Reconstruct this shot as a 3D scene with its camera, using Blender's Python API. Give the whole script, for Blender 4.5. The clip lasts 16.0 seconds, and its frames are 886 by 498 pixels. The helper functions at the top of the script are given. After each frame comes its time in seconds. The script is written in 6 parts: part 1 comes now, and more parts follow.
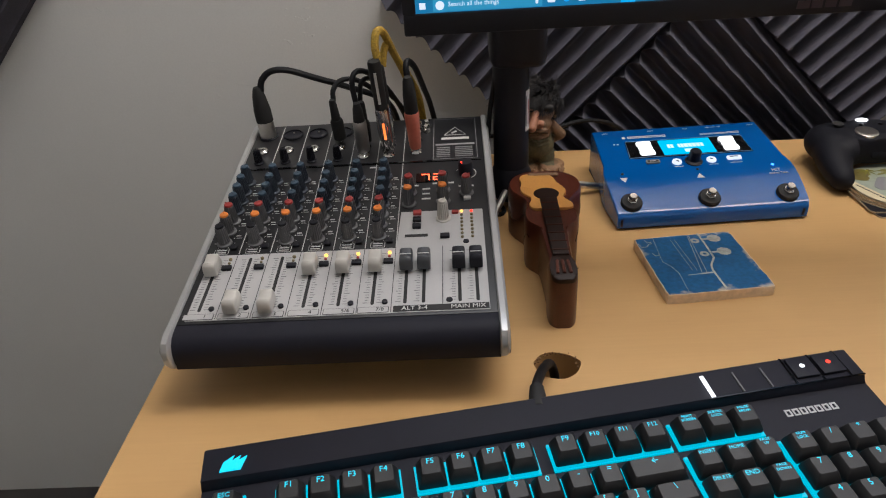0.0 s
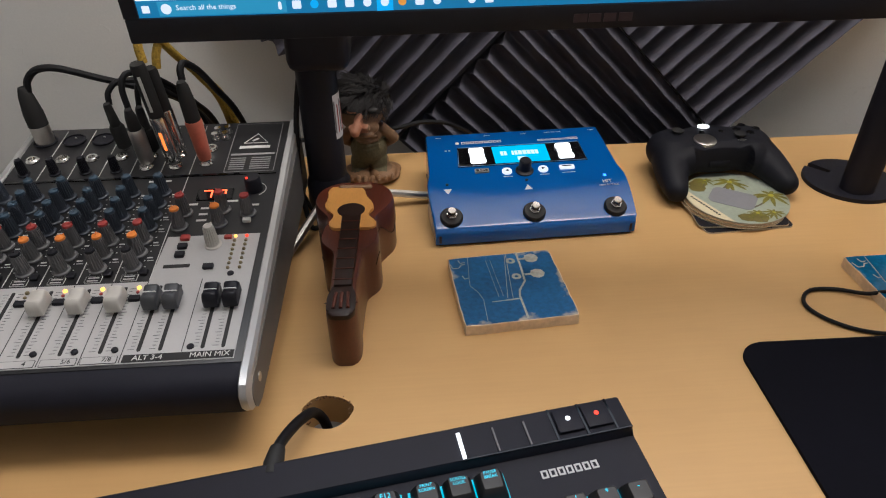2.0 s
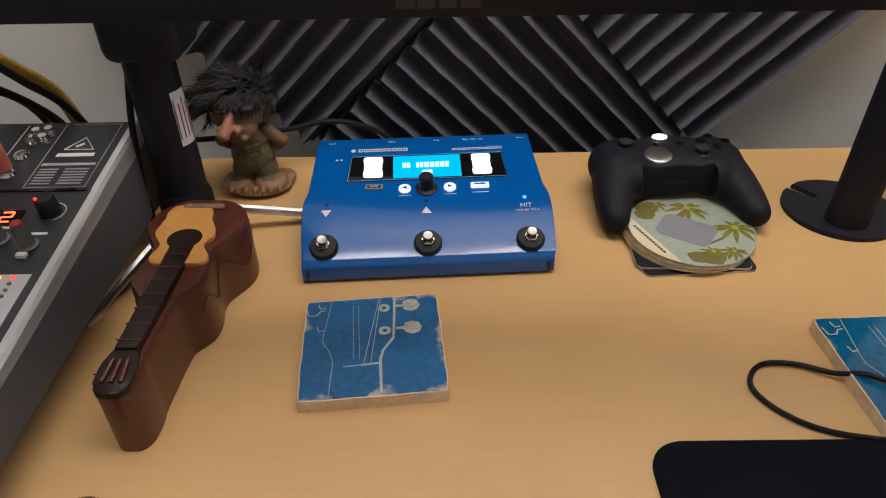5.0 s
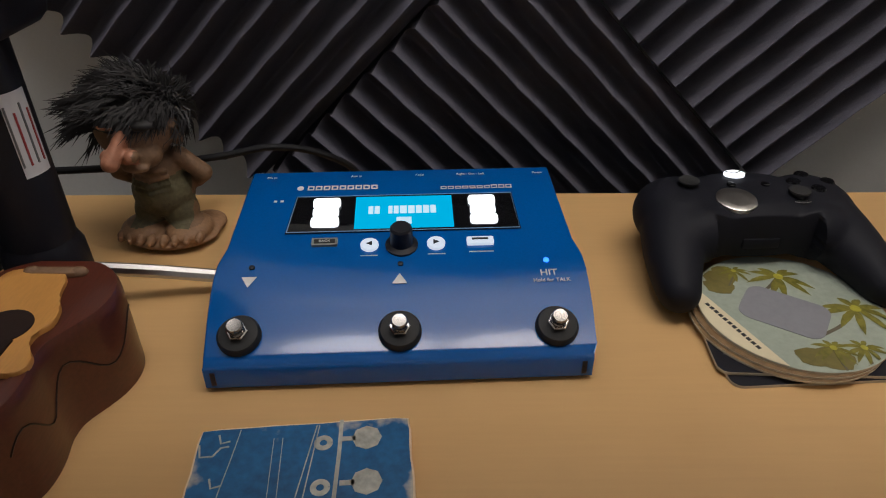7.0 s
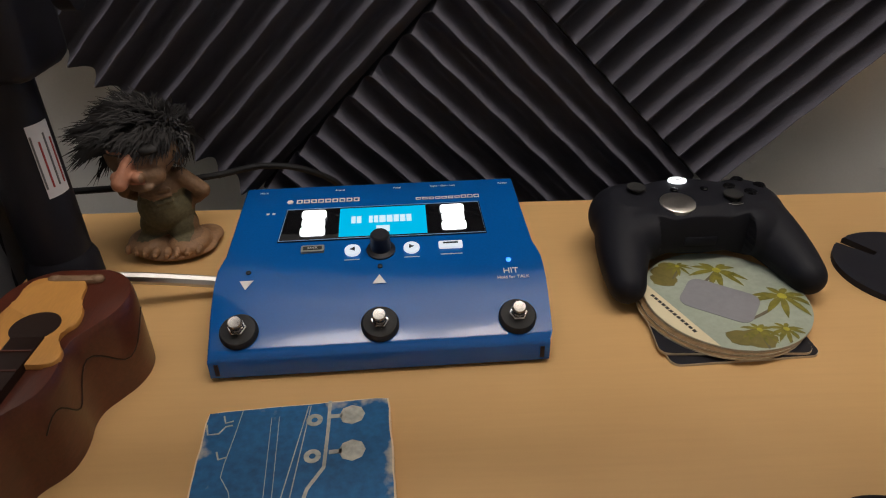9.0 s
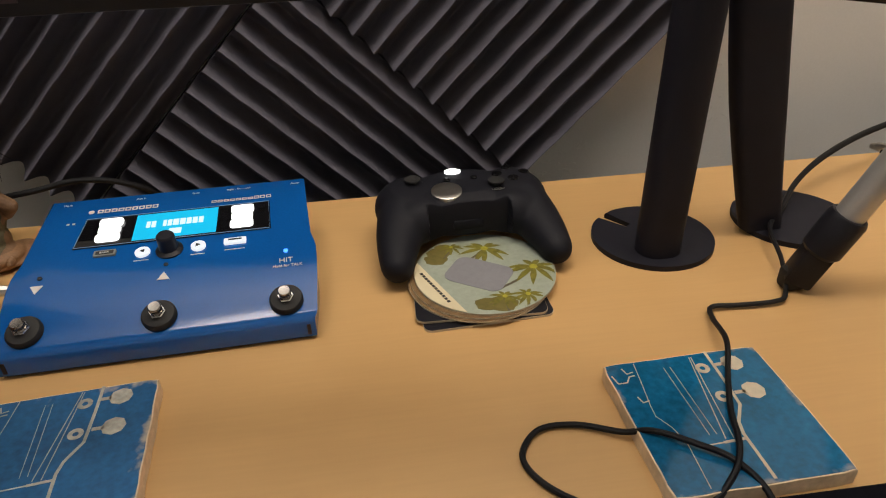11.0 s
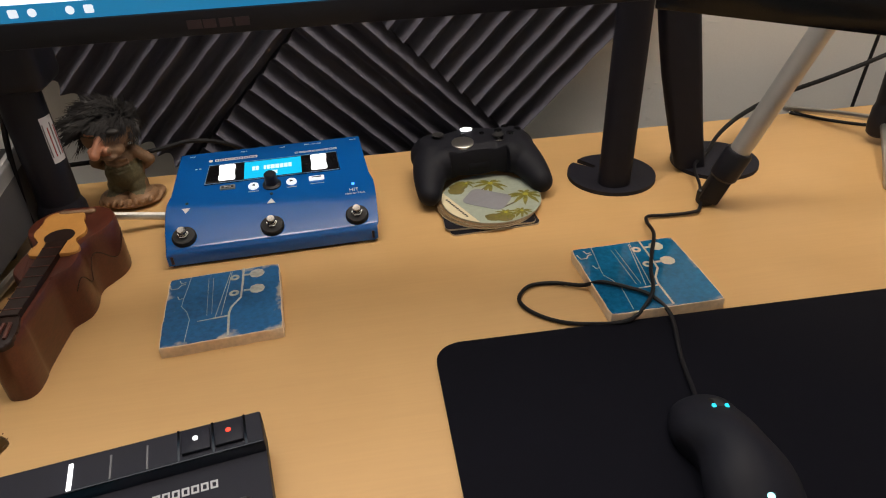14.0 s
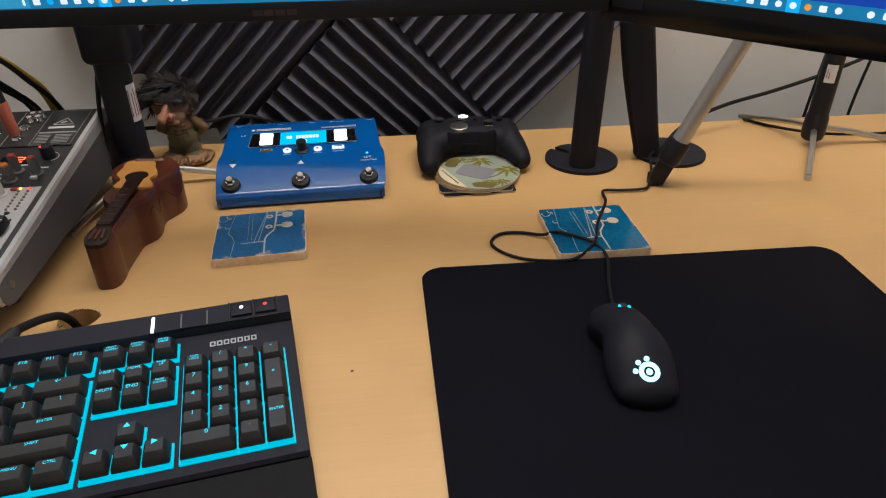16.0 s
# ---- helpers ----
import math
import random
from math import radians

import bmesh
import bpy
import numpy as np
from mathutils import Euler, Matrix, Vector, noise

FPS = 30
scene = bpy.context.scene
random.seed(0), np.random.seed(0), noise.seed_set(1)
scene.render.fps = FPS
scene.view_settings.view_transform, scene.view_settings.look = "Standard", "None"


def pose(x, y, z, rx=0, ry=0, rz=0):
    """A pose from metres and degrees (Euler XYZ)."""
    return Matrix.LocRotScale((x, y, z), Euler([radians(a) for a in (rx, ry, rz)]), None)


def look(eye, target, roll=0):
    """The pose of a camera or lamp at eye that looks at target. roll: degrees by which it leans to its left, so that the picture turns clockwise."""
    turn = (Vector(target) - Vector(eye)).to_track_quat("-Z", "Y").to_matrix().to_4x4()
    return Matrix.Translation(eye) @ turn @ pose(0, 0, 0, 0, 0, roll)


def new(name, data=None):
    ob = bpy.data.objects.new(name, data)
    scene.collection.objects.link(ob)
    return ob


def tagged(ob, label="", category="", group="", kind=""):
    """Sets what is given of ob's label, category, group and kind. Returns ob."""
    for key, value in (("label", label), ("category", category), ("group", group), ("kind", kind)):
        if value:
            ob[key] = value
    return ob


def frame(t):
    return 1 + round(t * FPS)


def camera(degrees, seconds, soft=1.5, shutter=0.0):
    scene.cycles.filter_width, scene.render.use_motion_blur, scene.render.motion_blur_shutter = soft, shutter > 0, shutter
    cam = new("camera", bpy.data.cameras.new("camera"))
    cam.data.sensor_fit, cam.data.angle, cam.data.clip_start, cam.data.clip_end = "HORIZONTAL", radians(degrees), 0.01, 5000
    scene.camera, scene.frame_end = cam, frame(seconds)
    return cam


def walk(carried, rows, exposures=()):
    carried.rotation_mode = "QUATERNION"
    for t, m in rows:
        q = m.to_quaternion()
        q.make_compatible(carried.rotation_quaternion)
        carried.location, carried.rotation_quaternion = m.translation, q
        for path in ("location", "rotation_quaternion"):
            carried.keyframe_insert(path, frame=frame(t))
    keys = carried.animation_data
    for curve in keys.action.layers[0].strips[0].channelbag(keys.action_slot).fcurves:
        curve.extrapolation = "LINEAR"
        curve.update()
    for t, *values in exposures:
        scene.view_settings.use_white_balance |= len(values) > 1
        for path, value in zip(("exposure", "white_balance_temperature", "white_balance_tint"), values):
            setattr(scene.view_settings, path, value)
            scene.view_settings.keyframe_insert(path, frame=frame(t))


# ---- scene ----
cam = camera(66.7, 16.0, soft=1.1)
PATH = [
    (0, (-0.172, -0.477, 1.106), (-0.24, 1.22, 0.051), -3.8),
    (0.5, (-0.15, -0.444, 1.104), (-0.233, 1.254, 0.051), -3.2),
    (1, (-0.106, -0.428, 1.109), (-0.19, 1.254, 0.03), -3.9),
    (1.5, (-0.064, -0.413, 1.117), (-0.026, 1.246, 0.001), -2.4),
    (2, (-0.037, -0.41, 1.109), (0.055, 1.238, -0.019), -1.0),
    (2.5, (-0.011, -0.417, 1.112), (0.08, 1.225, -0.026), -1.3),
    (3, (0.007, -0.417, 1.111), (0.089, 1.225, -0.028), -1.0),
    (3.5, (0.038, -0.409, 1.113), (0.112, 1.233, -0.026), -1.1),
    (6, (0.105, -0.166, 1.02), (0.086, 1.433, -0.181), -0.6),
    (6.5, (0.107, -0.124, 0.995), (0.107, 1.538, -0.119), -0.3),
    (7, (0.105, -0.117, 0.99), (0.118, 1.556, -0.107), -0.0),
    (7.5, (0.103, -0.124, 0.994), (0.122, 1.549, -0.101), -0.1),
    (8, (0.105, -0.127, 0.995), (0.133, 1.544, -0.103), -0.4),
    (8.5, (0.107, -0.138, 1.003), (0.139, 1.54, -0.085), -0.7),
    (9, (0.115, -0.163, 1.012), (0.156, 1.53, -0.051), -0.9),
    (9.5, (0.168, -0.2, 1.02), (0.227, 1.502, -0.028), -2.8),
    (10, (0.216, -0.205, 1.009), (0.407, 1.493, -0.029), -0.9),
    (12.5, (0.228, -0.312, 1.074), (0.439, 1.354, -0.012), -2.1),
    (13, (0.207, -0.357, 1.083), (0.43, 1.295, -0.021), -1.2),
    (13.5, (0.183, -0.398, 1.085), (0.379, 1.248, -0.035), -1.3),
    (14, (0.174, -0.426, 1.091), (0.391, 1.239, 0.005), -2.6),
    (14.5, (0.17, -0.454, 1.101), (0.39, 1.225, 0.036), -2.0),
    (15, (0.178, -0.492, 1.107), (0.371, 1.208, 0.072), -2.4),
    (15.5, (0.19, -0.545, 1.108), (0.325, 1.147, 0.051), -1.6),
    (16, (0.179, -0.599, 1.114), (0.354, 1.101, 0.075), -0.4),
]
EXPOSURES = [
    (0.0, -0.22, 5800, 10), (1.5, -0.22, 5800, 10), (3.7, -0.13, 5850, 10), (5.8, -0.35, 5850, 10), (7.0, -0.66, 5800, 10), (8.5, -0.62, 5900, 10),
    (9.5, -0.38, 6250, 10), (10.2, -0.30, 6450, 10), (12.3, -0.22, 6300, 10), (14.5, -0.17, 6300, 10), (16.0, -0.17, 5950, 10),
]
walk(cam, [(t, look(eye, target, roll)) for t, eye, target, roll in PATH], EXPOSURES)

# ---- light ----
world = bpy.data.worlds.new("world")
scene.world = world
world.use_nodes = True
world.node_tree.nodes["Background"].inputs[0].default_value = (0.75, 0.82, 1.0, 1)
world.node_tree.nodes["Background"].inputs[1].default_value = 0.03


def bulb(name, place, radius, watts, colour):
    data = bpy.data.lights.new(name, "POINT")
    data.shadow_soft_size, data.energy, data.color = radius, watts, colour
    ob = new(name, data)
    ob.location = place
    return ob


# a ceiling fitting with three frosted bulbs in a row above the desk
for x, tone in ((-0.05, (1.0, 0.91, 0.82)), (0.37, (1.0, 0.865, 0.73)), (0.79, (1.0, 0.835, 0.67))):
    bulb("ceiling_lamp", (x, 0.02, 2.08), 0.19, 16.5, tone)

# ---- materials ----
MATS = {}


def mat(name, col, rough=0.5, metal=0.0, var=0.12, scale=40.0, bump=0.0, bscale=300.0, coat=0.0, stretch=(1, 1, 1), spec=0.5, wear=None):
    """Principled material: colour varied at two scales, fine relief, uneven gloss."""
    if name in MATS:
        return MATS[name]
    m = bpy.data.materials.new(name)
    m.use_nodes = True
    nt = m.node_tree
    b = nt.nodes["Principled BSDF"]
    b.inputs["Roughness"].default_value, b.inputs["Metallic"].default_value = rough, metal
    b.inputs["Coat Weight"].default_value, b.inputs["Coat Roughness"].default_value = coat, 0.08
    b.inputs["Specular IOR Level"].default_value = spec
    tc = nt.nodes.new("ShaderNodeTexCoord")
    mp = nt.nodes.new("ShaderNodeMapping")
    mp.inputs["Scale"].default_value = stretch
    nt.links.new(tc.outputs["Object"], mp.inputs[0])
    big = nt.nodes.new("ShaderNodeTexNoise")
    big.inputs["Scale"].default_value, big.inputs["Detail"].default_value = scale, 6
    fine = nt.nodes.new("ShaderNodeTexNoise")
    fine.inputs["Scale"].default_value, fine.inputs["Detail"].default_value = bscale, 4
    for n in (big, fine):
        nt.links.new(mp.outputs[0], n.inputs["Vector"])
    mixv = nt.nodes.new("ShaderNodeMath")
    mixv.operation = "MULTIPLY_ADD"
    mixv.inputs[1].default_value = 0.5
    half = nt.nodes.new("ShaderNodeMath")
    half.operation = "MULTIPLY"
    half.inputs[1].default_value = 0.5
    nt.links.new(big.outputs["Fac"], half.inputs[0])
    nt.links.new(fine.outputs["Fac"], mixv.inputs[0])
    nt.links.new(half.outputs[0], mixv.inputs[2])
    ramp = nt.nodes.new("ShaderNodeValToRGB")
    lo, hi = (tuple(max(0.0, c * (1 + s * var)) for c in col) + (1,) for s in (-1, 1))
    ramp.color_ramp.elements[0].position, ramp.color_ramp.elements[1].position = 0.3, 0.7
    ramp.color_ramp.elements[0].color, ramp.color_ramp.elements[1].color = lo, hi
    if wear:
        e = ramp.color_ramp.elements.new(0.72)
        e.color = (*wear, 1)
    nt.links.new(mixv.outputs[0], ramp.inputs[0])
    nt.links.new(ramp.outputs[0], b.inputs["Base Color"])
    rr = nt.nodes.new("ShaderNodeMapRange")
    rr.inputs["To Min"].default_value, rr.inputs["To Max"].default_value = max(0.02, rough * 0.85), min(1.0, rough * 1.15)
    nt.links.new(big.outputs["Fac"], rr.inputs[0])
    nt.links.new(rr.outputs[0], b.inputs["Roughness"])
    if bump:
        bp = nt.nodes.new("ShaderNodeBump")
        bp.inputs["Strength"].default_value, bp.inputs["Distance"].default_value = bump, 0.001
        nt.links.new(fine.outputs["Fac"], bp.inputs["Height"])
        nt.links.new(bp.outputs[0], b.inputs["Normal"])
    MATS[name] = m
    return m


def glow(name, col, strength):
    if name in MATS:
        return MATS[name]
    m = bpy.data.materials.new(name)
    m.use_nodes = True
    b = m.node_tree.nodes["Principled BSDF"]
    b.inputs["Base Color"].default_value = (*[0.2 * c for c in col], 1)
    b.inputs["Emission Color"].default_value = (*col, 1)
    b.inputs["Emission Strength"].default_value = strength
    b.inputs["Roughness"].default_value = 0.3
    MATS[name] = m
    return m


def desk_material():
    """Pale maple laminate: long grain along the desk, broad flame, small dark flecks, satin lacquer."""
    m = mat("maple_laminate", (0.595, 0.368, 0.152), 0.40, var=0.035, scale=5.0, bump=0.02, bscale=60.0, stretch=(0.35, 7.0, 1.0), spec=0.4)
    nt = m.node_tree
    b = nt.nodes["Principled BSDF"]
    ramp = next(n for n in nt.nodes if n.type == "VALTORGB")
    tc = next(n for n in nt.nodes if n.type == "TEX_COORD")
    cloud = nt.nodes.new("ShaderNodeTexNoise")
    cloud.inputs["Scale"].default_value, cloud.inputs["Detail"].default_value = 9.0, 3
    nt.links.new(tc.outputs["Object"], cloud.inputs["Vector"])
    mix = nt.nodes.new("ShaderNodeMix")
    mix.data_type, mix.blend_type = "RGBA", "MULTIPLY"
    mix.inputs["Factor"].default_value = 0.22
    nt.links.new(ramp.outputs[0], mix.inputs["A"])
    nt.links.new(cloud.outputs["Color"], mix.inputs["B"])
    cr = nt.nodes.new("ShaderNodeValToRGB")
    cr.color_ramp.elements[0].position, cr.color_ramp.elements[1].position = 0.35, 0.6
    cr.color_ramp.elements[0].color, cr.color_ramp.elements[1].color = (0.78, 0.72, 0.66, 1), (1, 1, 1, 1)
    nt.links.new(cloud.outputs["Fac"], cr.inputs[0])
    nt.links.new(cr.outputs[0], mix.inputs["B"])
    nt.links.new(mix.outputs["Result"], b.inputs["Base Color"])
    return m


def wall_material():
    """Painted plaster with scattered trowel strokes."""
    m = mat("painted_plaster", (0.70, 0.705, 0.690), 0.6, var=0.04, scale=4.0, bump=0.1, bscale=400.0)
    nt = m.node_tree
    b = nt.nodes["Principled BSDF"]
    tc = next(n for n in nt.nodes if n.type == "TEX_COORD")
    mp = nt.nodes.new("ShaderNodeMapping")
    mp.inputs["Rotation"].default_value = (0, 0.6, 0)
    mp.inputs["Scale"].default_value = (1, 1, 2.2)
    nt.links.new(tc.outputs["Object"], mp.inputs[0])
    stroke = nt.nodes.new("ShaderNodeTexNoise")
    stroke.inputs["Scale"].default_value, stroke.inputs["Detail"].default_value, stroke.inputs["Distortion"].default_value = 64.0, 2, 1.2
    nt.links.new(mp.outputs[0], stroke.inputs["Vector"])
    cut = nt.nodes.new("ShaderNodeMapRange")
    cut.inputs["From Min"].default_value, cut.inputs["From Max"].default_value = 0.64, 0.74
    nt.links.new(stroke.outputs["Fac"], cut.inputs[0])
    where = nt.nodes.new("ShaderNodeTexNoise")
    where.inputs["Scale"].default_value = 5.0
    nt.links.new(tc.outputs["Object"], where.inputs["Vector"])
    gate = nt.nodes.new("ShaderNodeMapRange")
    gate.inputs["From Min"].default_value, gate.inputs["From Max"].default_value = 0.54, 0.66
    nt.links.new(where.outputs["Fac"], gate.inputs[0])
    mul = nt.nodes.new("ShaderNodeMath")
    mul.operation = "MULTIPLY"
    nt.links.new(cut.outputs[0], mul.inputs[0])
    nt.links.new(gate.outputs[0], mul.inputs[1])
    bp = nt.nodes.new("ShaderNodeBump")
    bp.inputs["Strength"].default_value, bp.inputs["Distance"].default_value = 0.55, 0.002
    nt.links.new(mul.outputs[0], bp.inputs["Height"])
    old = next(n for n in nt.nodes if n.type == "BUMP" and n != bp)
    nt.links.new(old.outputs[0], bp.inputs["Normal"])
    nt.links.new(bp.outputs[0], b.inputs["Normal"])
    return m


def print_material(name, blue, gloss, rim=0.0475, patch=7.0):
    """Blue print on a stone tile, worn to cream at the rim and in patches; the tile is 98 mm square round its origin."""
    m = mat(name, blue, gloss, var=0.42, scale=28.0, bump=0.06, bscale=260.0, spec=0.5)
    nt = m.node_tree
    b = nt.nodes["Principled BSDF"]
    ramp = next(n for n in nt.nodes if n.type == "VALTORGB")
    tc = next(n for n in nt.nodes if n.type == "TEX_COORD")
    sep = nt.nodes.new("ShaderNodeSeparateXYZ")
    nt.links.new(tc.outputs["Object"], sep.inputs[0])

    def op(kind, a, c):
        n = nt.nodes.new("ShaderNodeMath")
        n.operation = kind
        for k, v in enumerate((a, c)):
            if isinstance(v, (int, float)):
                n.inputs[k].default_value = v
            elif v is not None:
                nt.links.new(v, n.inputs[k])
        return n.outputs[0]

    edge = op("MAXIMUM", op("ABSOLUTE", sep.outputs[0], None), op("ABSOLUTE", sep.outputs[1], None))
    corner = op("MULTIPLY", op("ADD", op("ABSOLUTE", sep.outputs[0], None), op("ABSOLUTE", sep.outputs[1], None)), 0.53)
    edge = op("MAXIMUM", edge, corner)
    n1 = nt.nodes.new("ShaderNodeTexNoise")
    n1.inputs["Scale"].default_value, n1.inputs["Detail"].default_value = 70.0, 8
    nt.links.new(tc.outputs["Object"], n1.inputs["Vector"])
    worn = op("ADD", op("MULTIPLY", op("SUBTRACT", edge, rim), 160.0), op("MULTIPLY", op("SUBTRACT", n1.outputs["Fac"], 0.50), patch))
    cl = nt.nodes.new("ShaderNodeClamp")
    nt.links.new(worn, cl.inputs[0])
    mix = nt.nodes.new("ShaderNodeMix")
    mix.data_type = "RGBA"
    nt.links.new(op("MULTIPLY", cl.outputs[0], 0.85), mix.inputs["Factor"])
    nt.links.new(ramp.outputs[0], mix.inputs["A"])
    mix.inputs["B"].default_value = (0.55, 0.47, 0.36, 1)
    nt.links.new(mix.outputs["Result"], b.inputs["Base Color"])
    return m


M_DESK = desk_material()
M_WALL = wall_material()
M_FOAM = mat("charcoal_foam", (0.100, 0.098, 0.122), 0.95, var=0.25, scale=30, bump=0.5, bscale=900, spec=0.15)
M_BLACK = mat("black_plastic", (0.0108, 0.0109, 0.0158), 0.45, var=0.2, scale=60, bump=0.05, bscale=1500, spec=0.28)
M_MATT = mat("matt_black_plastic", (0.0120, 0.0122, 0.0195), 0.58, var=0.2, scale=60, bump=0.1, bscale=2500, spec=0.22)
M_GLOSS = mat("glossy_black_plastic", (0.006, 0.006, 0.007), 0.07, var=0.2, scale=30)
M_RUBBER = mat("black_rubber", (0.012, 0.012, 0.012), 0.7, var=0.2, scale=80, bump=0.1, bscale=900)
M_CABLE = mat("black_cable_jacket", (0.0060, 0.0060, 0.0075), 0.55, var=0.2, scale=90, bump=0.05, bscale=600, spec=0.25)
M_CLOTH = mat("black_woven_cloth", (0.0058, 0.0058, 0.0092), 0.95, var=0.2, scale=25, bump=0.3, bscale=2200, spec=0.08)
M_CHROME = mat("chrome", (0.75, 0.74, 0.72), 0.16, 1.0, var=0.06, scale=90)
M_STEEL = mat("brushed_steel", (0.55, 0.53, 0.50), 0.32, 1.0, var=0.08, scale=60, bump=0.05, bscale=500)
M_SILVER = mat("silver_paint", (0.50, 0.50, 0.50), 0.38, 0.55, var=0.06, scale=40, bump=0.03, bscale=1200)
M_CHEEK_SHADE = mat("cheek_shade_grey", (0.085, 0.085, 0.090), 0.45, var=0.12, scale=40, bump=0.04, bscale=900)
M_PANEL = mat("black_panel_paint", (0.014, 0.014, 0.016), 0.42, var=0.15, scale=40, bump=0.04, bscale=900)
M_WHITE = mat("light_grey_panel_paint", (0.455, 0.45, 0.45), 0.5, var=0.04, scale=40, bump=0.03, bscale=900)
M_INK = mat("white_ink", (0.62, 0.62, 0.60), 0.6, var=0.08, scale=80)
M_DARKINK = mat("black_ink", (0.015, 0.015, 0.015), 0.6, var=0.08, scale=80)
M_GREY = mat("grey_knob_plastic", (0.13, 0.13, 0.135), 0.5, var=0.1, scale=80, bump=0.05, bscale=900)
M_BLUEBODY = mat("blue_grey_knob_body", (0.045, 0.055, 0.075), 0.5, var=0.1, scale=80, bump=0.05, bscale=900)
M_BLUEGREY = mat("blue_grey_knob_cap", (0.035, 0.065, 0.10), 0.5, var=0.1, scale=80)
M_RED = mat("red_knob_cap", (0.33, 0.035, 0.03), 0.45, var=0.1, scale=80)
M_ORANGE = mat("orange_knob_cap", (0.78, 0.23, 0.03), 0.45, var=0.08, scale=80)
M_CREAM = mat("ivory_fader_cap", (0.52, 0.50, 0.46), 0.42, var=0.06, scale=90)
M_SLATE = mat("slate_fader_cap", (0.055, 0.058, 0.065), 0.4, var=0.1, scale=90)
M_BLUE = mat("blue_enamel", (0.004, 0.085, 0.33), 0.17, var=0.10, scale=12, bump=0.03, bscale=700, coat=0.3)
M_MAHOG = mat("mahogany", (0.082, 0.0180, 0.0080), 0.36, var=0.30, scale=14, bump=0.08, bscale=160, coat=0.25, stretch=(6, 0.7, 3))
M_MAPLE = mat("honey_wood", (0.52, 0.25, 0.06), 0.4, var=0.12, scale=20, bump=0.05, bscale=200, stretch=(5, 0.8, 2))
M_EBONY = mat("ebony", (0.017, 0.0075, 0.0050), 0.42, var=0.3, scale=30, bump=0.06, bscale=200, stretch=(6, 1, 2), spec=0.3)
M_STONE = mat("tumbled_stone", (0.74, 0.58, 0.39), 0.75, var=0.16, scale=60, bump=0.5, bscale=240)
M_PRINT = print_material("worn_blue_print", (0.012, 0.102, 0.255), 0.42)
M_PRINT2 = print_material("glazed_blue_print", (0.008, 0.115, 0.245), 0.08, 0.0490, 4.0)
# coral tint stands for orange light reflected in a silver metal sleeve
M_SLEEVE_SHEEN = mat("steel_with_orange_reflection", (0.66, 0.20, 0.13), 0.30, 0.35, var=0.1, scale=90)
M_SHELL = mat("soft_black_shell", (0.0070, 0.0074, 0.0120), 0.62, var=0.15, scale=40, bump=0.05, bscale=2600, spec=0.22)
M_LINE = mat("cream_line_print", (0.56, 0.50, 0.38), 0.6, var=0.12, scale=160)
M_CARD = mat("pulp_board", (0.50, 0.42, 0.30), 0.85, var=0.1, scale=70)
M_SKIN = mat("painted_clay_skin", (0.185, 0.105, 0.055), 0.6, var=0.3, scale=70, bump=0.4, bscale=420)
M_FOOT = mat("painted_clay_feet", (0.26, 0.145, 0.072), 0.6, var=0.25, scale=70, bump=0.4, bscale=420)
M_NOSE = mat("painted_clay_nose", (0.40, 0.175, 0.10), 0.5, var=0.18, scale=70, bump=0.2, bscale=420)
M_MOSS = mat("painted_clay_clothes", (0.105, 0.092, 0.048), 0.75, var=0.4, scale=60, bump=0.5, bscale=420)
M_HAIR_SHADE = mat("dark_hair_and_brow_shade", (0.019, 0.017, 0.017), 0.7, var=0.4, scale=120)
M_BRAID = mat("yellow_braid", (0.42, 0.27, 0.03), 0.7, var=0.55, scale=420, bump=0.5, bscale=900)
M_LABEL = mat("white_paper_label", (0.62, 0.62, 0.64), 0.55, var=0.04, scale=60)
M_FLOOR = mat("dark_carpet", (0.045, 0.042, 0.04), 0.95, var=0.3, scale=40, bump=0.6, bscale=500)
M_CEIL = mat("ceiling_paint", (0.84, 0.84, 0.83), 0.7, var=0.03, scale=6, bump=0.2, bscale=200)
M_CYAN = glow("cyan_backlight", (0.0, 0.55, 0.70), 1.0)
M_CYANKEY = glow("cyan_legend", (0.03, 0.62, 0.78), 1.5)
M_WHITELED = glow("white_backlight", (1.0, 0.98, 0.95), 2.6)
M_REDLED = glow("red_led", (1.0, 0.05, 0.02), 2.2)
M_AMBER = glow("amber_led", (1.0, 0.45, 0.08), 3.0)
M_BLUELED = glow("blue_led", (0.05, 0.25, 1.0), 3.0)
M_DIMLED = mat("unlit_led", (0.20, 0.16, 0.08), 0.3, var=0.1, scale=80)
M_SCREEN = glow("white_screen", (0.90, 0.95, 1.0), 1.7)
M_TASK = glow("blue_taskbar", (0.015, 0.21, 0.42), 0.9)
M_SEARCH = glow("search_field", (0.04, 0.32, 0.52), 0.95)
M_ICON = glow("white_icon", (0.9, 0.95, 1.0), 1.0)
M_ICONB = glow("blue_icon", (0.02, 0.45, 0.9), 1.0)
M_ICONO = glow("orange_icon", (0.9, 0.35, 0.05), 0.9)
M_WALLPAPER = glow("blue_wallpaper", (0.01, 0.06, 0.42), 0.9)
M_LCD = glow("cyan_lcd", (0.01, 0.50, 0.80), 1.15)
M_LCDTEXT = glow("pale_lcd_bars", (0.75, 0.95, 1.0), 1.1)


# ---- mesh helpers ----
def mk():
    return bmesh.new()


